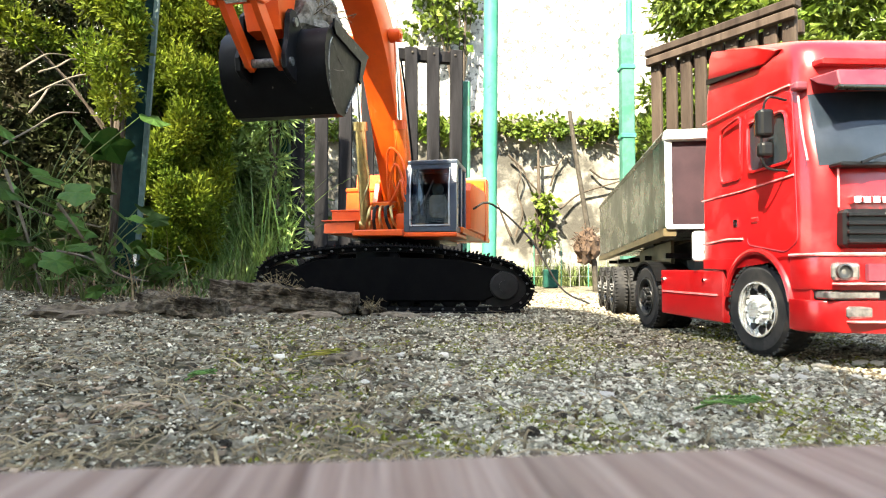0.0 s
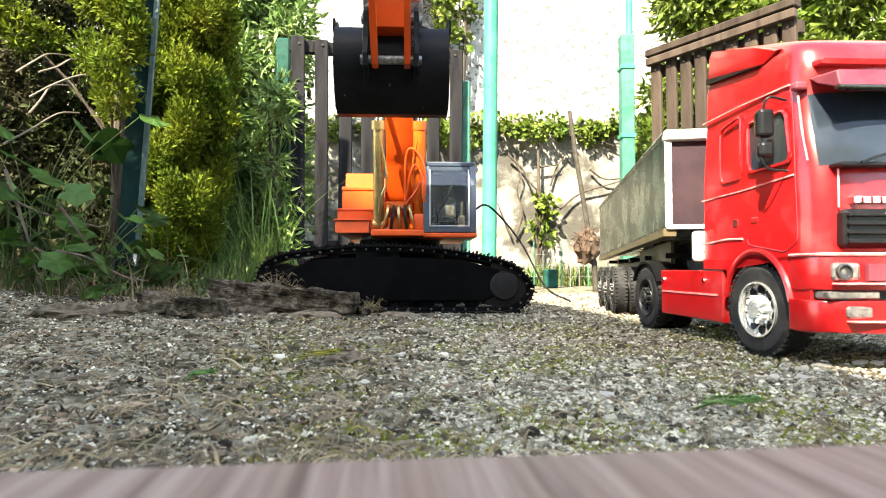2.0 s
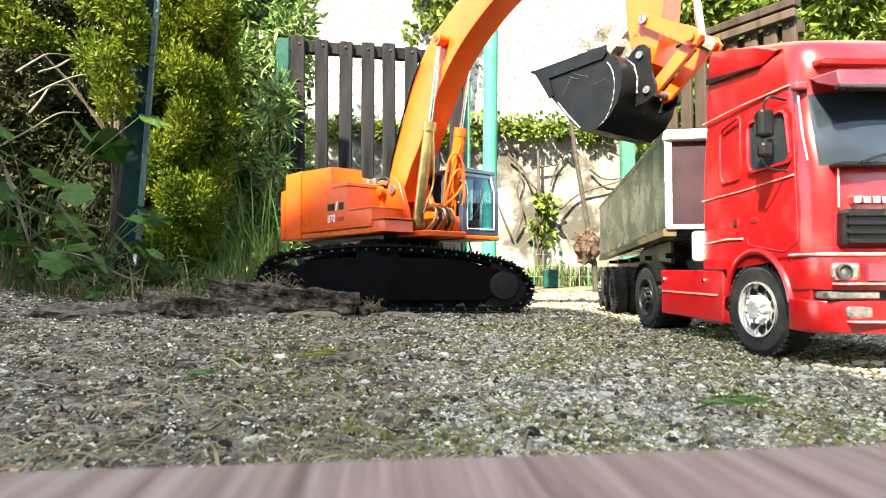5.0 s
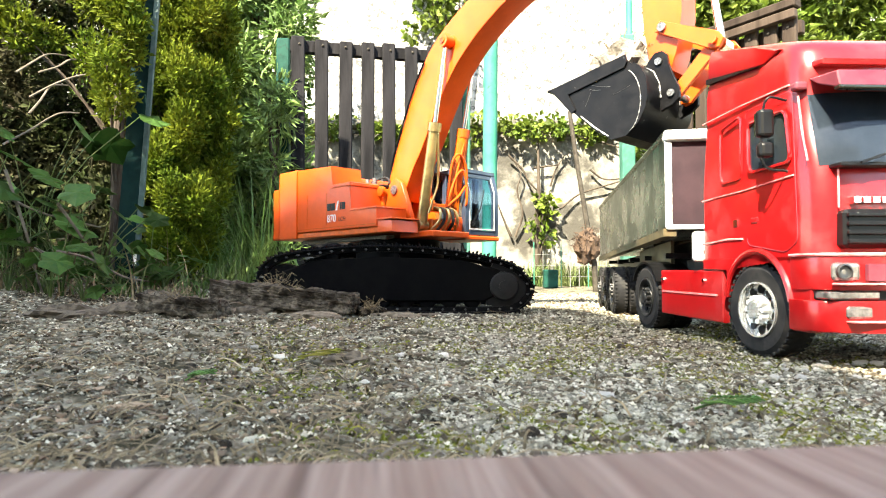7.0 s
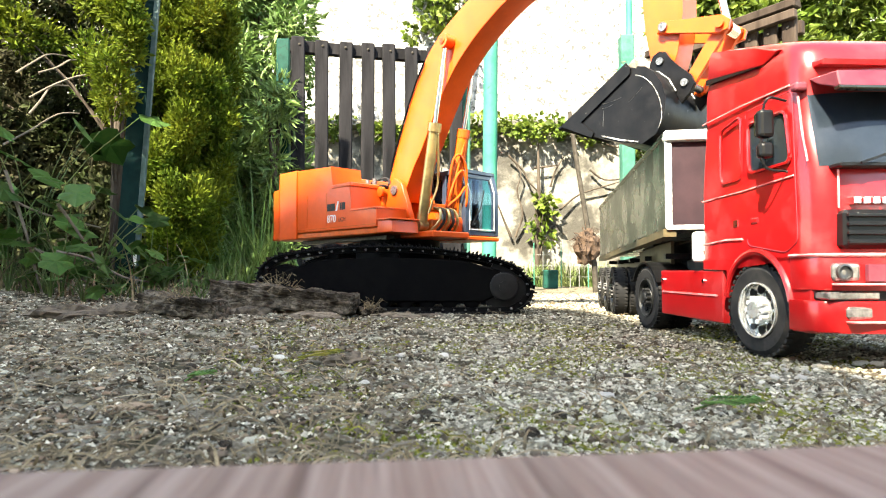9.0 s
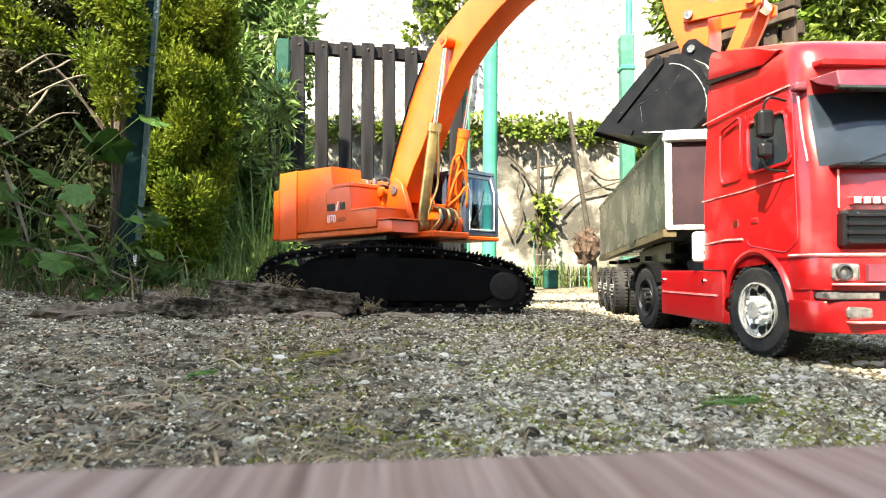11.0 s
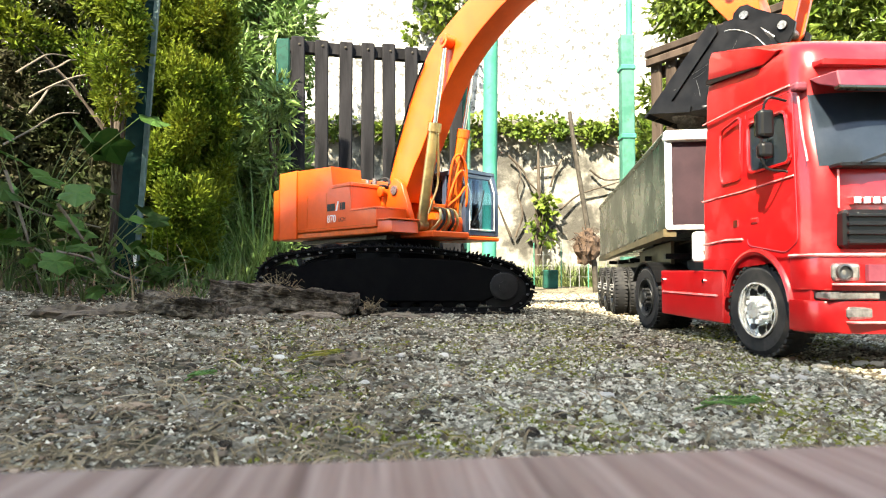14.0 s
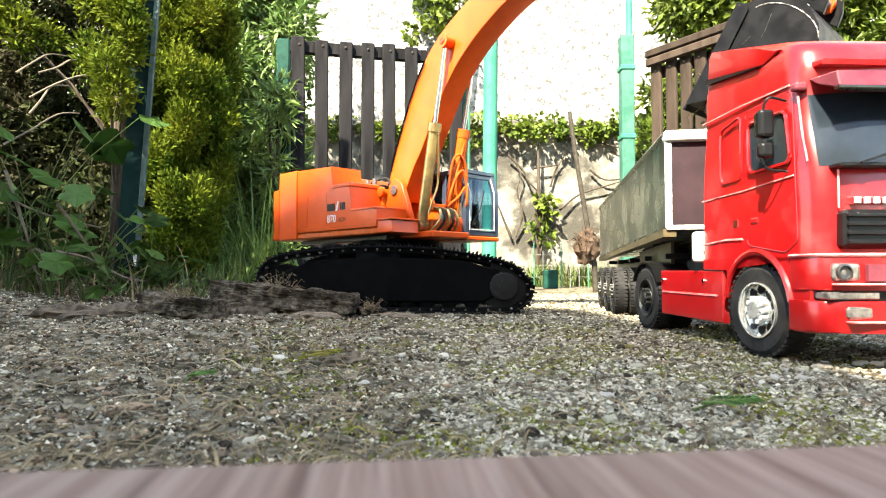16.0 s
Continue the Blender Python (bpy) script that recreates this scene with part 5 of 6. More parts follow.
    bow(0.0615, 0.0895, 0.098, "bumper", M["red"], 0.090, "red upper bumper with lamps")
    bow(0.0295, 0.0535, 0.1, "bumper", M["red"], 0.092, "red lower bumper")
    bow(0.054, 0.061, 0.094, "bumper_recess", M["blackp"], 0.088)
    part("bumper_core", box(B(), 0.052, 0.08, -0.084, 0.084, 0.034, 0.088), M["blackp"], TR)
    for s in (-1, 1):
        part("headlight", box(B(), 0.075, 0.0915, s * 0.070 - 0.0105, s * 0.070 + 0.0105, 0.0685, 0.0825, 0.003, 2), M["lens"], TR, "clear round-cornered headlight")
        part("indicator_strip", box(B(), 0.074, 0.0925, s * 0.066 - 0.02, s * 0.066 + 0.02, 0.0548, 0.0606, 0.001), M["lens"], TR, "clear indicator strip")
        part("fog_light", box(B(), 0.074, 0.094, s * 0.062 - 0.01, s * 0.062 + 0.01, 0.040, 0.0495, 0.002), M["lens"], TR, "small recessed fog light")
        part("lamp_bulb", lathe(B(), [(0.0062, 0), (0.0062, 0.002), (0.005, 0.0024), (0.0045, 0.0005), (0.0001, 0.0)], Matrix.Translation((0.0913, s * 0.0735, 0.0755)) @ pose(0, 0, 0, 0, 90, 0), 20), M["rimdark"], TR, "dark ring of the headlight reflector")
    for s in (-1, 1):
        part("lamp_pocket", prism(B(), [(s * 0.0585, 0.0688), (s * 0.0585, 0.0815), (s * 0.036, 0.0815), (s * 0.044, 0.0688)], 0.0935, 0.0972, "x"), M["visor"], TR, "dark red pocket beside the headlight")
        # pale strips paint the highlights below the lamps and on the front panel
        part("pocket_lip", box(B(), 0.088, 0.0975, s * 0.062 - 0.019, s * 0.062 + 0.019, 0.0655, 0.0672, 0.0006), M["edge_glint"], TR)
        part("pocket_lip", box(B(), 0.088, 0.0985, s * 0.056 - 0.016, s * 0.056 + 0.016, 0.0372, 0.0388, 0.0006), M["edge_glint"], TR)
        part("panel_crease", pipe(B(), [(0.0835, s * 0.0705, 0.125), (0.0832, s * 0.070, 0.155)], 0.0008, 5), M["edge_glint"], TR)
    top = rounded([(0.052, -0.0905, 0.001), (0.0865, -0.0905, 0.02), (0.0985, 0, 0.08), (0.0865, 0.0905, 0.02), (0.052, 0.0905, 0.001)], 0.01, 5)
    # pipe along the bumper top, a highlight put into colour
    part("bumper_edge", pipe(B(), [(a, b, 0.0888) for a, b in top], 0.0014, 6), M["edge_glint"], TR, "pale line painted as a highlight along the bumper edge", smooth=True)
    for k in range(3):
        part("bumper_vent", box(B(), 0.09, 0.0985, -0.035, 0.035, 0.067 + 0.006 * k, 0.0695 + 0.006 * k, 0.0006), M["red"], TR)
    # chassis
    bm = B()
    for s in (-1, 1):
        box(bm, -0.33, 0.05, s * 0.035 - 0.004, s * 0.035 + 0.004, 0.052, 0.076, 0.001)
    box(bm, -0.3, -0.22, -0.035, 0.035, 0.055, 0.07)
    part("chassis", bm, M["blackp"], TR, "black chassis rails")
    part("fuel_tank", box(B(), -0.2, -0.07, -0.079, 0.079, 0.03, 0.07, 0.004), M["blackp"], TR)
    part("fifth_wheel", lathe(B(), [(0.045, 0.0765), (0.045, 0.09), (0.0001, 0.09)], Matrix.Translation((-0.25, 0, 0)), 24), M["blackp"], TR, "black coupling plate")
    for x, dual in ((0.0, 0), (-0.264, 1)):
        part("axle", tube(B(), (x, -0.07, 0.0415), (x, 0.07, 0.0415), 0.006, n=10), M["blackp"], TR)
    for s in (-1, 1):
        wheel(TR, 0.0, s * 0.089, s, M["alloy"], 0.028, steer=7)
        wheel(TR, -0.264, s * 0.089, s, M["rimdark"], 0.024)
        wheel(TR, -0.264, s * 0.0625, s, M["rimdark"], 0.024)
        # mud guard over the drive wheels
        arc = [(-0.264 + 0.047 * math.cos(a), 0.0415 + 0.047 * math.sin(a)) for a in [math.pi * (0.15 + 0.7 * k / 12) for k in range(13)]]
        inn = [(-0.264 + 0.0445 * math.cos(a), 0.0415 + 0.0445 * math.sin(a)) for a in [math.pi * (0.85 - 0.7 * k / 12) for k in range(13)]]
        y = s * 0.064
        part("mudguard", prism(B(), arc + inn, y - 0.027, y + 0.027, "y"), M["blackp"], TR, "black rear mudguard")
    # white rounded block between the cab and the trailer
    part("light_unit", box(B(), -0.114, -0.104, -0.096, -0.076, 0.086, 0.119, 0.004, 2), M["whitep"], TR, "white rounded block behind the cab")


M["screen"] = material("windscreen_glass", (0.018, 0.026, 0.038), 0.08, color2=(0.032, 0.042, 0.055), scale=14, spec=0.6)
# pale red that paints highlights on the cab's edges
M["edge_glint"] = material("painted_glint_red", (0.62, 0.10, 0.10), 0.35, color2=(0.66, 0.25, 0.24), scale=80, spec=0.3)
M["alloy"] = material("polished_rim", (0.9, 0.9, 0.88), 0.14, 0.75, color2=(0.75, 0.75, 0.73), scale=60)
M["rimdark"] = material("dark_rim", (0.05, 0.05, 0.05), 0.4, 0.6)
M["sideglass"] = material("tinted_window", (0.012, 0.016, 0.022), 0.06, color2=(0.022, 0.026, 0.028), scale=30, spec=0.4)
M["visor"] = material("smoky_red_plastic", (0.09, 0.012, 0.022), 0.4, color2=(0.13, 0.03, 0.04), scale=30, coat=0.1, spec=0.2)
make_truck()


# ---- tipper trailer ----
TL = thing("model_trailer", "grey aluminium scale-model tipper trailer coupled to the truck", "model trailer", pose(0.271 + 0.089 * math.cos(radians(8.6)), 0.74 - 0.089 * math.sin(radians(8.6)), 0.0, 0, 0, -90 - 8.6))


def make_trailer():
    # local x points to the front; body runs from x=0 back to -0.75
    L, hw = 0.75, 0.089
    zf0, zf1, zr0, zr1 = 0.128, 0.241, 0.111, 0.228
    th = 0.003
    def slab(name, pts, mat, label=""):
        bm = B()
        vs = [bm.verts.new(p) for p in pts]
        fs = [(0, 1, 2, 3), (4, 5, 6, 7), (0, 1, 5, 4), (1, 2, 6, 5), (2, 3, 7, 6), (3, 0, 4, 7)]
        for f in fs:
            bm.faces.new([vs[i] for i in f])
        return part(name, bm, mat, TL, label)
    for s in (-1, 1):
        y0, y1 = s * hw, s * (hw - th)
        slab("side_wall", [(0, y0, zf0), (-L, y0, zr0), (-L, y0, zr1), (0, y0, zf1), (0, y1, zf0), (-L, y1, zr0), (-L, y1, zr1), (0, y1, zf1)], M["alu"], "dull grey aluminium side wall")
        # top rim
        part("top_rim", pipe(B(), [(0.003, s * (hw - 0.001), zf1 + 0.002), (-L, s * (hw - 0.001), zr1 + 0.002)], 0.0042, 8), M["alu"], TL, smooth=True)
        # lower rail
        y2, y3 = s * (hw + 0.003), s * (hw - 0.012)
        slab("side_rail", [(0.004, y2, zf0 - 0.010), (-L, y2, zr0 - 0.010), (-L, y2, zr0 - 0.0005), (0.004, y2, zf0 - 0.0005), (0.004, y3, zf0 - 0.010), (-L, y3, zr0 - 0.010), (-L, y3, zr0 - 0.0005), (0.004, y3, zf0 - 0.0005)], M["rustrail"], "ochre-brown lower side rail")
    slab("floor_plate", [(0, -hw, zf0), (-L, -hw, zr0), (-L, hw, zr0), (0, hw, zf0), (0, -hw, zf0 + th), (-L, -hw, zr0 + th), (-L, hw, zr0 + th), (0, hw, zf0 + th)], M["alu"])
    fr = part("front_wall", box(B(), 0.0005, 0.004, -hw, hw, zf0, zf1), M["alu_front"], TL, "dark purplish front panel with silver sealed edges")
    for y0, y1, z0, z1 in ((-hw - 0.001, -hw + 0.0075, zf0, zf1), (hw - 0.0075, hw + 0.001, zf0, zf1), (-hw, hw, zf0 - 0.002, zf0 + 0.004)):
        part("corner_strip", box(B(), 0.0042, 0.0075, y0, y1, z0, z1, 0.0015, 2), M["weld"], fr, "silver sealant strip")
    part("front_cap", box(B(), -0.006, 0.012, -hw - 0.002, hw + 0.002, zf1 - 0.008, zf1 + 0.006, 0.004, 3), M["whitep"], TL, "white rounded front cap rail")
    part("tail_gate", box(B(), -L - 0.004, -L - 0.0005, -hw, hw, zr0, zr1), M["alu"], TL)
    # chassis under the body
    bm = B()
    for s in (-1, 1):
        vs = [(0.0, s * 0.045), (-L + 0.02, s * 0.045)]
        prism(bm, [(-0.02, 0.092), (-L + 0.02, 0.07), (-L + 0.02, zr0 - 0.012), (-0.02, zf0 - 0.014)], s * 0.045 - 0.004, s * 0.045 + 0.004, "y")
    for x in (-0.05, -0.2, -0.35, -0.5, -0.65):
        box(bm, x - 0.006, x + 0.006, -0.08, 0.08, 0.092, 0.099)
    part("subframe", bm, M["blackp"], TL, "black trailer subframe")
    slab("splash_panel", [(-0.06, -0.07, 0.08), (-0.3, -0.07, 0.075), (-0.3, -0.07, 0.108), (-0.06, -0.07, 0.116), (-0.06, -0.066, 0.08), (-0.3, -0.066, 0.075), (-0.3, -0.066, 0.108), (-0.06, -0.066, 0.116)], M["rustrail"], "ochre-brown lower panel")
    for x in (-0.33, -0.43, -0.53):
        part("axle", tube(B(), (x, -0.1, 0.0415), (x, 0.1, 0.0415), 0.005, n=10), M["blackp"], TL)
        bm = B()
        for s in (-1, 1):
            box(bm, x - 0.012, x + 0.012, s * 0.045 - 0.008, s * 0.045 + 0.008, 0.042, 0.078)
        part("suspension_block", bm, M["blackp"], TL)
        for s in (-1, 1):
            wheel(TL, x, s * 0.1135, s, M["rimdark"], 0.023)
            wheel(TL, x, s * 0.088, s, M["rimdark"], 0.023)
    # load already tipped into the body
    o = new("earth_heap", clod_mesh("earth_heap", 0.2, 0.05, 0.03, 31, M["soil"]))
    o.matrix_basis = TL.matrix_basis @ Matrix.Translation((-0.36, 0, 0.138))
    tagged(o, "heap of loose grey-brown soil in the trailer", "soil")


make_trailer()


# ---- what moves ----
def motions():
    times = [i * 0.25 for i in range(65)]
    turn = [t for t in times if t <= 6.5] + [16.0]
    for ob in UPPER:
        walk(ob, [(t, turn_pose(t)) for t in turn])
    walk(STICK_OB, [(t, stick_pose(t)) for t in times])
    walk(BUCKET_OB, [(t, bucket_pose(t)) for t in times])
    walk(IDLER, [(t, bar_pose(t, "idler", "knee")) for t in times])
    walk(LINK, [(t, bar_pose(t, "knee", "pin")) for t in times])
    walk(BARREL, [(t, bar_pose(t, "head", "knee")) for t in times])
    rod = []
    for t in times:
        a = bar_pose(t, "head", "knee")
        rod.append((t, a @ Matrix.Translation((0, 0, -(in_plane(t, "knee") - in_plane(t, "head")).length))))
    walk(ROD, rod)
    # clods ride in the bucket, then slide out into the trailer
    base = EX.matrix_basis
    for k, (ob, off) in enumerate(CLODS):
        leave = (8.9, 9.6, 8.3, 99)[k]
        rows = []
        fall = None
        for t in times:
            slide = max(0.0, min(1.0, (t - 9.0) / 6.0)) if k == 3 else 0.0
            at = base @ bucket_pose(t) @ Matrix.Translation(off.lerp(Vector((-0.118, -0.022, -0.030)), slide))
            if t <= leave:
                rows.append((t, at))
                last = at
            else:
                u = min(1.0, (t - leave) / 0.5)
                goal = TL.matrix_basis @ Vector((-0.12 - 0.06 * k, 0.02 - 0.015 * k, 0.17))
                m = last.copy()
                z = last.translation.z + (goal.z - last.translation.z) * u * u
                m.translation = Vector((last.translation.x + (goal.x - last.translation.x) * u, last.translation.y + (goal.y - last.translation.y) * u, z))
                rows.append((t, m))
        walk(ob, rows)


# ---- litter and plants on the ground ----
def joined(name, verts, faces, mat, label, category, kind="stuff", smooth=False):
    me = bpy.data.meshes.new(name)
    me.from_pydata(verts, [], faces)
    if smooth:
        me.polygons.foreach_set("use_smooth", [True] * len(me.polygons))
    me.materials.append(mat)
    return tagged(new(name, me), label, category, kind=kind)


def ico():
    bm = B()
    bmesh.ops.create_icosphere(bm, subdivisions=1, radius=1.0)
    v = np.array([tuple(x.co) for x in bm.verts])
    f = np.array([[x.index for x in t.verts] for t in bm.faces])
    bm.free()
    return v, f


def place_points(n, rg, ymin=0.16, ymax=2.0, xspread=0.85):
    """Even in view: denser near the viewer."""
    y = np.exp(rg.uniform(np.log(ymin), np.log(ymax), n))
    x = rg.uniform(-xspread, xspread, n) * y
    return x, y


def octa():
    v = np.array([(1, 0, 0), (-1, 0, 0), (0, 1, 0), (0, -1, 0), (0, 0, 1), (0, 0, -1)], float)
    f = np.array([(0, 2, 4), (2, 1, 4), (1, 3, 4), (3, 0, 4), (2, 0, 5), (1, 2, 5), (3, 1, 5), (0, 3, 5)])
    return v, f


def grit(name, n, seed, r0, r1, mat, label, ymin=0.2, ymax=2.0, keep=None, flat=1.0, fine=False):
    rg = np.random.default_rng(seed)
    v, f = octa() if fine else ico()
    x, y = place_points(n, rg, ymin, ymax)
    if keep:
        ok = np.array([keep(a, b, rg) for a, b in zip(x, y)])
        x, y = x[ok], y[ok]
    n = len(x)
    r = (r0 + (r1 - r0) * rg.random(n) ** 3.0) * (0.5 + 0.7 * y)
    vv = v[None] * (1 + 0.35 * rg.normal(0, 1, (n, len(v), 1)).clip(-1, 1))
    vv = vv * (r[:, None] * np.stack([np.ones(n), rg.uniform(0.6, 1.1, n), rg.uniform(0.4, 0.8, n) * flat], 1))[:, None, :]
    a = rg.uniform(0, 6.28, n)
    c, s = np.cos(a)[:, None], np.sin(a)[:, None]
    xy = np.stack([vv[..., 0] * c - vv[..., 1] * s, vv[..., 0] * s + vv[..., 1] * c], -1)
    z = np.array([ground_height(p, q) for p, q in zip(x, y)])
    V = np.stack([xy[..., 0] + x[:, None], xy[..., 1] + y[:, None], vv[..., 2] + (z + r * 0.15)[:, None]], -1).reshape(-1, 3)
    Fc = (f[None] + (np.arange(n) * len(v))[:, None, None]).reshape(-1, 3)
    return joined(name, V.tolist(), Fc.tolist(), mat, label, "gravel")


def litter(name, n, seed, l0, l1, th, mat, label, ymin=0.2, ymax=1.6, lift=0.3, keep=None):
    """Thin bent bits, three-sided."""
    rg = np.random.default_rng(seed)
    x, y = place_points(n, rg, ymin, ymax)
    if keep:
        ok = np.array([keep(a, b, rg) for a, b in zip(x, y)])
        x, y = x[ok], y[ok]
    V, Fc = [], []
    for px, py in zip(x, y):
        L = rg.uniform(l0, l1)
        a = rg.uniform(0, 6.28)
        bend = rg.normal(0, 0.6)
        z = ground_height(px, py) + th * 1.2
        rise = min(abs(rg.normal(0, lift)) * L, 0.006 + 0.004 * py)
        pts = []
        for k in range(4):
            t = k / 3
            pts.append((px + L * t * math.cos(a + bend * t), py + L * t * math.sin(a + bend * t), z + rise * math.sin(t * 2.6)))
        b = len(V)
        w = th * rg.uniform(0.6, 1.5)
        for k, q in enumerate(pts):
            ww = w * (1 - 0.2 * k)
            V += [(q[0] - math.sin(a) * ww, q[1] + math.cos(a) * ww, q[2]), (q[0] + math.sin(a) * ww, q[1] - math.cos(a) * ww, q[2]), (q[0], q[1], q[2] + ww * 1.2)]
        for k in range(3):
            i = b + 3 * k
            Fc += [(i, i + 1, i + 4, i + 3), (i + 1, i + 2, i + 5, i + 4), (i + 2, i, i + 3, i + 5)]
    return joined(name, V, Fc, mat, label, "litter")


def left_side(x, y, rg):
    return rg.random() < (1.0 if x / y < -0.05 else 0.35)


def right_side(x, y, rg):
    return rg.random() < (1.0 if x / y > -0.02 else 0.6)


def far_left(x, y, rg):
    return rg.random() < (1.0 if x / y < -0.12 else 0.10)


MOSS = [(random.Random(77 + i).uniform(-0.35, 0.72), random.Random(177 + i).uniform(0.24, 0.95), random.Random(277 + i).uniform(0.012, 0.045)) for i in range(130)]


MOSS_A = np.array(MOSS)


def patchy(x, y, rg):
    d = (x - MOSS_A[:, 0] * MOSS_A[:, 1]) ** 2 + (y - MOSS_A[:, 1]) ** 2 * 0.8
    return bool((d < (MOSS_A[:, 2] * rg.uniform(0.2, 1.1, len(MOSS_A))) ** 2 * (0.6 + MOSS_A[:, 1])).any())


grit("fine_grit", 105000, 31, 0.0008, 0.0032, M["finegrit"], "fine grey sand grains over the earth", keep=right_side, fine=True)
grit("dark_crumbs", 42000, 32, 0.0009, 0.0042, M["humus"], "fine dark crumbs of humus over the earth", keep=left_side, fine=True)
grit("grit", 16000, 1, 0.0006, 0.0026, M["gravel"], "fine grit and small stones strewn on the earth")
grit("crumbs", 12000, 2, 0.0006, 0.0045, M["soil"], "dark crumbs of loose soil", keep=left_side)
grit("bark_flakes", 9000, 7, 0.0010, 0.0055, M["flake"], "brown flat flakes of bark and dead leaf", keep=far_left, flat=0.4)
grit("moss_crumbs", 120000, 3, 0.0008, 0.0026, M["moss"], "yellow-green moss crumbs in patches", keep=patchy, fine=True)
litter("straw_litter", 3000, 4, 0.005, 0.024, 0.0006, M["straw"], "dry straw and needle litter on the earth", keep=left_side)
litter("root_fibres", 650, 8, 0.010, 0.034, 0.00055, M["fibre"], "pale dry root fibres strewn on the earth", ymax=1.0, keep=far_left)
litter("twig_litter", 600, 5, 0.006, 0.028, 0.0006, M["twig"], "grey-brown twig litter on the earth", keep=left_side)
litter("grass_litter", 2600, 6, 0.003, 0.009, 0.0005, M["moss"], "short green-yellow blades on the earth", lift=0.35, keep=patchy)


def stones():
    rg = random.Random(21)
    shapes = []
    for k in range(6):
        bm = B()
        bmesh.ops.create_icosphere(bm, subdivisions=2, radius=1.0)
        for v in bm.verts:
            v.co *= 1 + 0.35 * noise.noise(v.co * 1.4 + Vector((k * 5, 0, 0))) + 0.12 * noise.noise(v.co * 4 + Vector((0, k * 5, 0)))
        me = bpy.data.meshes.new("stone")
        bm.to_mesh(me)
        bm.free()
        me.materials.append(M["gravel"] if k % 3 else M["concrete"])
        shapes.append(me)
    for i in range(90):
        y = math.exp(rg.uniform(math.log(0.24), math.log(1.25)))
        x = rg.uniform(-0.72, 0.6) * y
        if y > 0.5 and x > 0.2:
            continue
        r = rg.uniform(0.0022, 0.006) * (0.6 + 0.6 * y)
        o = new("stone", rg.choice(shapes))
        o.scale = (r * rg.uniform(0.8, 1.4), r, r * rg.uniform(0.45, 0.8))
        o.matrix_basis = Matrix.LocRotScale((x, y, ground_height(x, y) + r * 0.2), Euler((0, 0, rg.uniform(0, 6.28))), o.scale)
        tagged(o, "small rough grey stone on the earth", "stone", "loose stones on the ground")
    pale = shapes[0].copy()
    pale.materials.clear()
    pale.materials.append(M["pale_stone"])
    for i in range(46):
        y = rg.uniform(0.40, 0.53) if i < 26 else rg.uniform(0.3, 1.0)
        x = y * (rg.uniform(0.52, 0.76) if i < 26 else rg.uniform(-0.7, 0.3))
        r = rg.uniform(0.0018, 0.0042)
        o = new("pale_stone", pale)
        o.matrix_basis = Matrix.LocRotScale((x, y, ground_height(x, y) + r * 0.3), Euler((0, 0, rg.uniform(0, 6.28))), (r * 1.4, r, r * 0.7))
        tagged(o, "small pale stone on the earth", "stone", "pale stones on the ground")


stones()


def rough_block(name, sx, sy, sz, seed, mat, amount=0.18):
    bm = B()
    bmesh.ops.create_cube(bm, size=2.0)
    bmesh.ops.subdivide_edges(bm, edges=bm.edges[:], cuts=27, use_grid_fill=True)
    for v in bm.verts:
        p = Vector((v.co.x * sx, v.co.y * sy, v.co.z * sz))
        n = v.co.normalized()
        q = p * 40 + Vector((seed * 7, 0, 0))
        p += Vector((n.x, n.y, n.z)) * (noise.noise(q) * 0.008 + noise.noise(q * 2.7) * 0.005 + noise.noise(q * 7) * 0.0032 + noise.noise(q * 15) * 0.0018)
        k = max(abs(v.co.x), abs(v.co.y), abs(v.co.z))
        edge = sorted((abs(v.co.x), abs(v.co.y), abs(v.co.z)))[1]
        p *= 1 - 0.10 * max(0, edge - 0.8)
        v.co = p
    me = bpy.data.meshes.new(name)
    bm.to_mesh(me)
    bm.free()
    me.materials.append(mat)
    return me


def slab(label, x, y, z, sx, sy, sz, rz, ry, seed):
    t = thing("broken_slab", label, "stone slab", pose(x, y, z, 0, ry, rz))
    o = new("block", rough_block("block", sx, sy, sz, seed, M["concrete"]))
    o.parent = t
    part("rootlets", rootlets(B(), (-0.1 * sx, 0, sz * 0.6), (sx * 0.25, sy, sz), 60, random.Random(seed), 0.018, 0.0004), M["straw"], t, "dry roots clinging to the stone")
    return t


slab("long broken slab of old mortar with dry roots", gx(506, 1.0), 1.0, 0.034, 0.116, 0.028, 0.015, -4, 5.5, 1)
slab("short broken piece of mortar half in the soil", gx(325, 0.93), 0.93, 0.024, 0.068, 0.022, 0.013, -10, 6, 2)
slab("small broken piece of mortar in the soil", gx(660, 1.0), 1.0, 0.006, 0.02, 0.014, 0.008, 20, 0, 3)


def soil_heap(x, y, rx, ry, rz, seed):
    o = new("soil_mound", clod_mesh("soil_mound", rx, ry, rz, seed, M["soil"]))
    o.matrix_basis = pose(x, y, ground_height(x, y) - rz * 0.2)
    tagged(o, "low mound of loose dark soil", "soil", "mounds of dug soil")


for k, (px, d, rx, rz) in enumerate(((620, 0.5, 0.02, 0.008), (450, 0.97, 0.03, 0.014), (560, 0.94, 0.035, 0.010), (700, 0.98, 0.04, 0.008), (400, 1.0, 0.06, 0.022), (540, 1.01, 0.07, 0.016), (330, 0.96, 0.06, 0.016), (230, 0.95, 0.05, 0.018), (120, 0.9, 0.06, 0.016), (760, 1.0, 0.03, 0.006))):
    soil_heap(gx(px, d), d, rx, rx * 0.7, rz, 3.1 * k + 1)


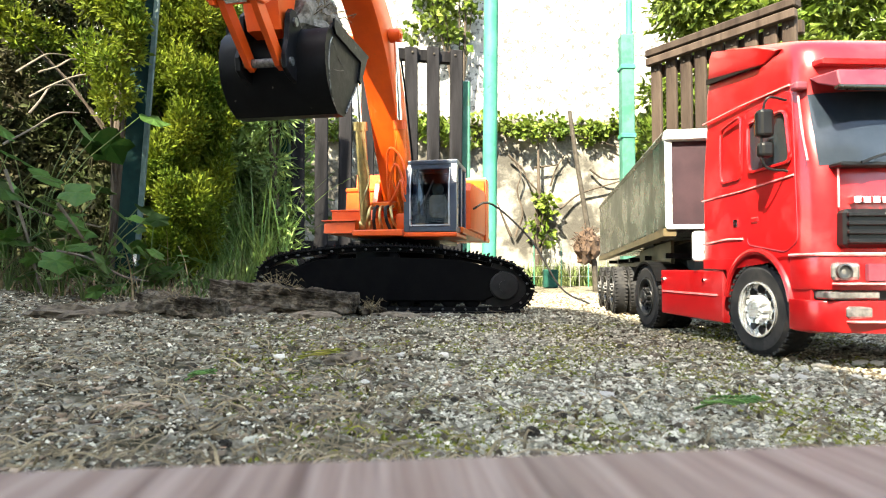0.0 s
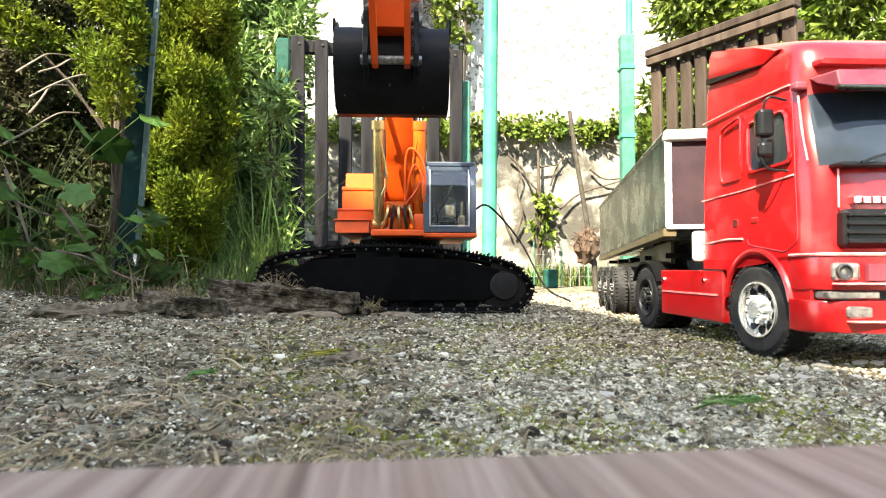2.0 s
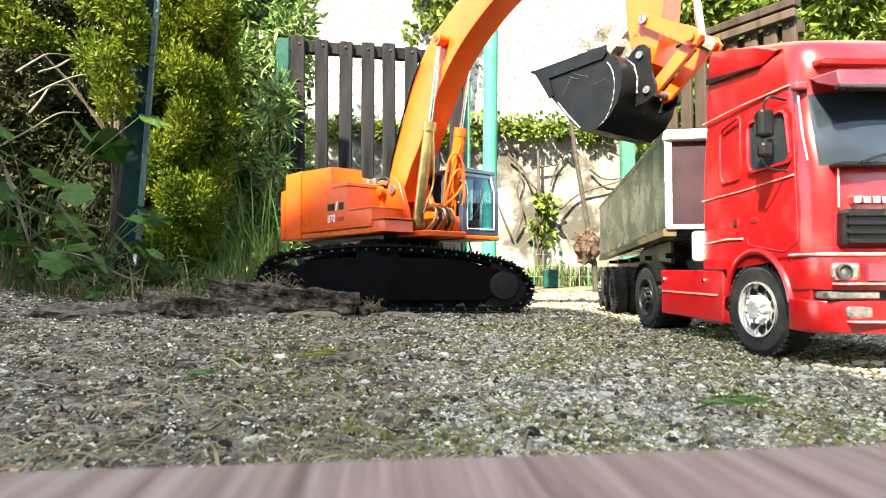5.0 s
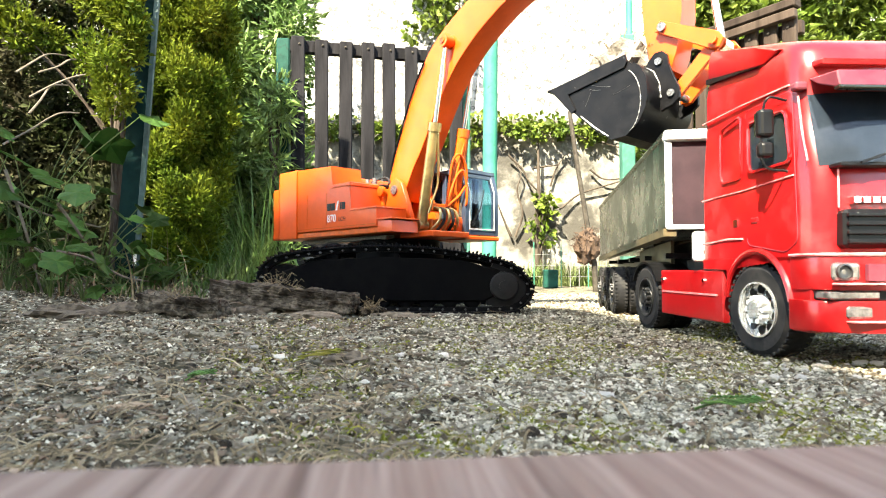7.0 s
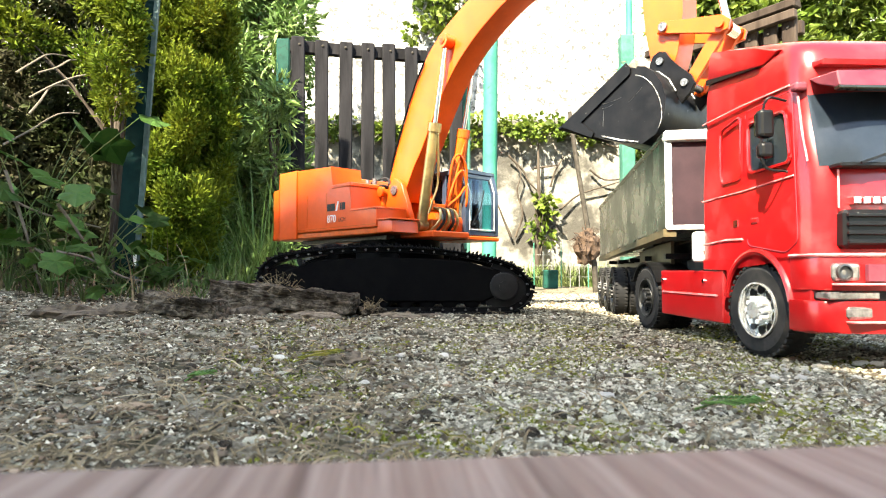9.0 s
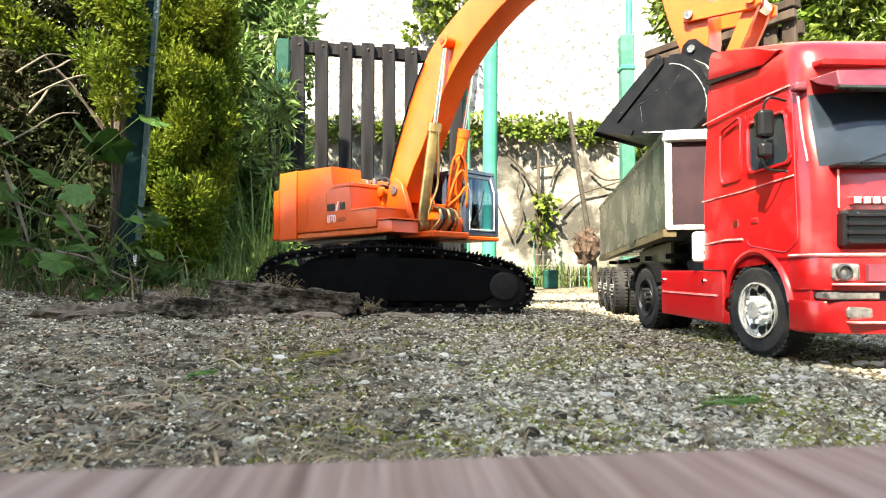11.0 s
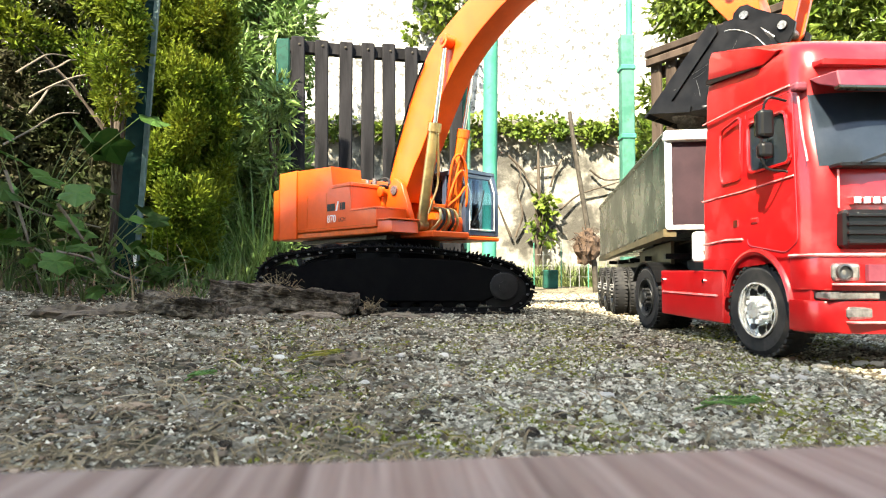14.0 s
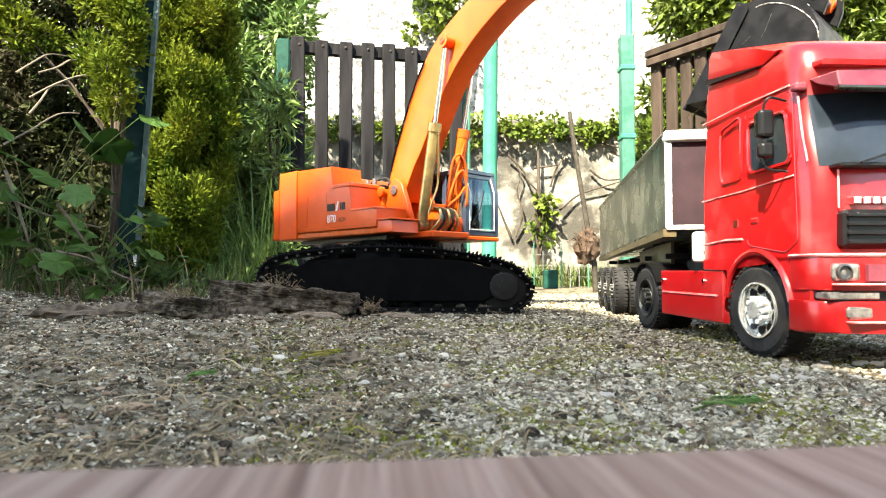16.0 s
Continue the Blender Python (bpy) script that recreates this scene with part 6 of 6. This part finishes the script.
# ---- weeds and grasses ----
def lobed_leaf(name, mat):
    bm = B()
    ring = []
    c = bm.verts.new((0.45, 0, 0.04))
    for k in range(15):
        a = -math.pi * 0.86 + 2 * math.pi * 0.86 * k / 14
        r = 0.5 * (1 + 0.22 * math.cos(a * 5)) * (1 - 0.1 * abs(a) / math.pi)
        ring.append(bm.verts.new((0.45 + r * math.cos(a), r * math.sin(a), 0.10 * math.cos(a * 5) * 0.4 - 0.10 * r * r)))
    base = bm.verts.new((0.0, 0, 0))
    ring = [base] + ring
    for i in range(len(ring)):
        bm.faces.new((c, ring[i], ring[(i + 1) % len(ring)]))
    me = bpy.data.meshes.new(name)
    bmesh.ops.solidify(bm, geom=bm.faces[:], thickness=0.008)
    bm.to_mesh(me)
    bm.free()
    me.materials.append(mat)
    return me


LEAF = lobed_leaf("leaf", M["weed"])


def weed(x, y, h, n, size, seed, label="green weed with lobed leaves in front of the hedge"):
    rg = random.Random(seed)
    z = ground_height(x, y)
    t = thing("weed", label, "weed", pose(x, y, z), "weeds along the hedge")
    for i in range(n):
        a = rg.uniform(0, 6.28)
        out = rg.uniform(0.2, 0.55) * h
        top = h * rg.uniform(0.3, 1.0)
        e = Vector((math.cos(a) * out, math.sin(a) * out * 0.6, top))
        part("stem", pipe(B(), curve_pts([(0, 0, -0.005), (e.x * 0.3, e.y * 0.3, top * 0.6), tuple(e)], 3), 0.0016, 5, 0.001), M["grass"], t)
        o = new("leaf", LEAF)
        o.parent = t
        s = size * rg.uniform(0.6, 1.2)
        o.matrix_basis = Matrix.LocRotScale(e, Euler((rg.uniform(-0.7, 0.7), rg.uniform(-0.2, 0.9), a + rg.uniform(-0.6, 0.6))), (s, s, s))


for k, (px, d, h, n, s) in enumerate(((55, 1.35, 0.44, 15, 0.085), (15, 1.25, 0.24, 9, 0.065), (110, 1.3, 0.27, 11, 0.062), (175, 1.35, 0.2, 12, 0.065), (210, 1.38, 0.10, 9, 0.045), (290, 1.42, 0.12, 10, 0.045), (150, 1.2, 0.1, 8, 0.045), (-40, 1.3, 0.34, 9, 0.075), (340, 1.5, 0.09, 8, 0.038), (265, 1.5, 0.2, 6, 0.03), (90, 1.2, 0.12, 7, 0.05))):
    weed(gx(px, d), d, h, n, s, 40 + k)


def blades(name, label, x0, x1, y0, y1, n, h0, h1, w, mat, seed, droop=0.5):
    rg = random.Random(seed)
    V, Fc = [], []
    for _ in range(n):
        x, y = rg.uniform(x0, x1), rg.uniform(y0, y1)
        z = ground_height(x, y) - 0.005
        h = rg.uniform(h0, h1)
        a = rg.uniform(0, 6.28)
        lean = rg.uniform(0.1, droop) * h
        ww = w * rg.uniform(0.6, 1.3)
        b = len(V)
        for k in range(6):
            t = k / 5
            cx = x + math.cos(a) * lean * t * t * 1.6
            cy = y + math.sin(a) * lean * t * t * 1.6
            cz = z + h * (t - 0.35 * (lean / h) * t ** 3)
            q = ww * (1 - t ** 2) + 0.0003
            V += [(cx - math.sin(a) * q, cy + math.cos(a) * q, cz), (cx, cy, cz - q * 0.4), (cx + math.sin(a) * q, cy - math.cos(a) * q, cz)]
        for k in range(5):
            i = b + 3 * k
            Fc += [(i, i + 1, i + 4, i + 3), (i + 1, i + 2, i + 5, i + 4)]
    return joined(name, V, Fc, mat, label, "grass")


blades("tall_grass", "tall pale sunlit grass by the gate", gx(375, 1.95), gx(505, 1.95), 1.82, 2.05, 400, 0.05, 0.24, 0.0028, M["reed"], 51)
blades("tall_grass", "tall green reed-like grass by the gate", gx(420, 2.05), gx(520, 2.05), 1.95, 2.1, 70, 0.25, 0.5, 0.0032, M["reed"], 52, 0.45)
blades("rough_grass", "dull rough grass below the hedge", gx(-60, 1.45), gx(400, 1.45), 1.3, 1.6, 300, 0.03, 0.12, 0.0018, M["grass"], 53, 0.8)
blades("dry_stalks", "dry straw-coloured stalks below the hedge", gx(-60, 1.35), gx(300, 1.35), 1.15, 1.6, 110, 0.04, 0.18, 0.0014, M["straw"], 54, 1.2)
blades("rough_grass", "sunlit grass at the foot of the far wall", gx(930, 3.1), gx(1090, 3.1), 2.9, 3.3, 700, 0.04, 0.16, 0.003, M["grass"], 55, 0.8)


# ---- twigs, stick and root clump ----
def twigs():
    rg = random.Random(61)
    for px0, py0, px1, py1, d in ((20, 125, 42, 92, 1.6), (60, 125, 85, 102, 1.6), (45, 170, 105, 130, 1.55), (45, 200, 48, 150, 1.55), (0, 255, 60, 200, 1.5), (190, 125, 220, 100, 1.62), (60, 440, 115, 500, 1.25), (100, 360, 140, 470, 1.25), (10, 350, 90, 392, 1.3), (5, 300, 30, 520, 1.2), (100, 445, 180, 490, 1.2)):
        a = Vector((gx(px0, d), d, gz(py0, d)))
        b = Vector((gx(px1, d), d + 0.08, gz(py1, d + 0.08)))
        c = (a + b) / 2 + Vector((rg.uniform(-.01, .01), 0, rg.uniform(-.01, .012)))
        root = b + (b - a).normalized() * 0.03 + Vector((0, 0.05, 0))
        t = thing("twig", "bare pale broken twig poking out of the hedge", "twig", group="bare twigs of the hedge")
        part("stem", pipe(B(), curve_pts([a, c, b, root], 4), 0.0032, 6, 0.002), M["twig"], t, smooth=True)


twigs()


def stake():
    d = 2.2
    x0, z0 = gx(1013, d), gz(192, d)
    x1 = gx(1052, d)
    t = thing("garden_stake", "grey wooden stake with a dry brown root clump", "stake", pose(x1, d, 0))
    part("shaft", pipe(B(), [(0.004, 0, -0.01), (0.0, 0, 0.1), (gx(1040, d) - x1, 0, gz(400, d)), (gx(1022, d) - x1, 0.02, gz(270, d)), (x0 - x1, 0.03, z0)], 0.011, 8, 0.008), M["stick"], t, smooth=True)
    c = Vector((gx(1040, d) - x1, -0.01, gz(437, d)))
    o = new("root_clump", clod_mesh("root_clump", 0.042, 0.04, 0.062, 8.3, M["roots"]))
    o.parent = t
    o.matrix_basis = Matrix.Translation(c)
    part("rootlets", rootlets(B(), c, (0.045, 0.04, 0.06), 80, random.Random(8), 0.03, 0.0012), M["roots"], t, "dry brown rootlets")


M["roots"] = material("dry_roots", (0.028, 0.014, 0.007), 0.9, color2=(0.062, 0.036, 0.02), scale=60, bump=0.8, bump_scale=90)
stake()


def wall_branches():
    """Bare creeper stems on the low wall."""
    rg = random.Random(71)
    y = WALL_Y - 0.03
    for pts in ([(900, 275), (925, 300), (938, 325), (965, 350), (975, 365)], [(912, 420), (925, 380), (915, 340), (922, 310), (912, 290)], [(990, 372), (1025, 345), (1070, 330), (1110, 318)], [(1045, 300), (1070, 318), (1110, 316)], [(885, 235), (930, 232), (980, 236), (1010, 240)], [(1010, 238), (1060, 250), (1100, 262)], [(975, 330), (985, 300), (1000, 275)], [(945, 298), (970, 295), (990, 292)], [(905, 420), (890, 385), (880, 360)]):
        t = thing("creeper_stem", "bare creeper stem clinging to the low wall", "climber", group="bare creeper stems")
        q = [Vector((gx(a, y), y + rg.uniform(-0.02, 0.005), gz(b, y))) for a, b in pts]
        part("stem", pipe(B(), curve_pts(q, 4), 0.007, 6, 0.0035), M["bark"], t, smooth=True)


wall_branches()


def wire_fence():
    """Low pale wire fence at the foot of the far wall."""
    y = 2.75
    t = thing("wire_fence", "low pale wire garden fence", "fence")
    for k in range(9):
        x = gx(945 + 16 * k, y)
        part("wire_post", tube(B(), (x, y, -0.01), (x, y, gz(430 if k % 3 == 0 else 445, y)), 0.0022, n=6), M["wire"] if k % 3 else M["green_post"], t)
    for z in (0.05, 0.1, 0.15):
        part("wire", tube(B(), (gx(940, y), y, z), (gx(1078, y), y, z), 0.0009, n=6), M["wire"], t)


wire_fence()
bm = box(B(), gx(960, 2.7), gx(985, 2.7), 2.66, 2.7, 0.0, gz(478, 2.7), 0.004)
_t = thing("green_box", "small green plastic box by the wire fence", "box")
part("body", bm, M["green_old"], _t)


def sprig(x, y, n, L, mat, rz, label):
    """A flat fan of scaly side shoots lying on the ground."""
    t = thing("conifer_sprig", label, "sprig", pose(x, y, ground_height(x, y) + 0.0025, 0, -6, rz))
    part("stem", pipe(B(), [(0, 0, 0), (L * 0.5, 0, 0.004), (L, 0.002, 0.001)], 0.0007, 5, 0.0004), mat, t)
    for i in range(n):
        u = 0.12 + 0.85 * i / n
        for s in (-1, 1):
            l = L * 0.42 * (1 - 0.7 * u)
            bm = pipe(B(), [(L * u, 0, 0.003), (L * u + l * 0.6, s * l * 0.6, 0.0045), (L * u + l * 1.2, s * l * 0.8, 0.003)], 0.0009, 5, 0.0004)
            part("shoot", bm, mat, t)


sprig(gx(1232, 0.32), 0.325, 8, 0.032, M["weed"], -12, "small green conifer sprig on the earth")
sprig(gx(330, 0.41), 0.41, 6, 0.02, M["weed"], 20, "small green conifer sprig on the earth")
sprig(gx(275, 0.33), 0.335, 6, 0.026, M["flake"], 235, "dry brown conifer sprig on the earth")
sprig(gx(520, 0.5), 0.5, 7, 0.04, M["moss"], 25, "yellowing conifer sprig on the earth")


motions()
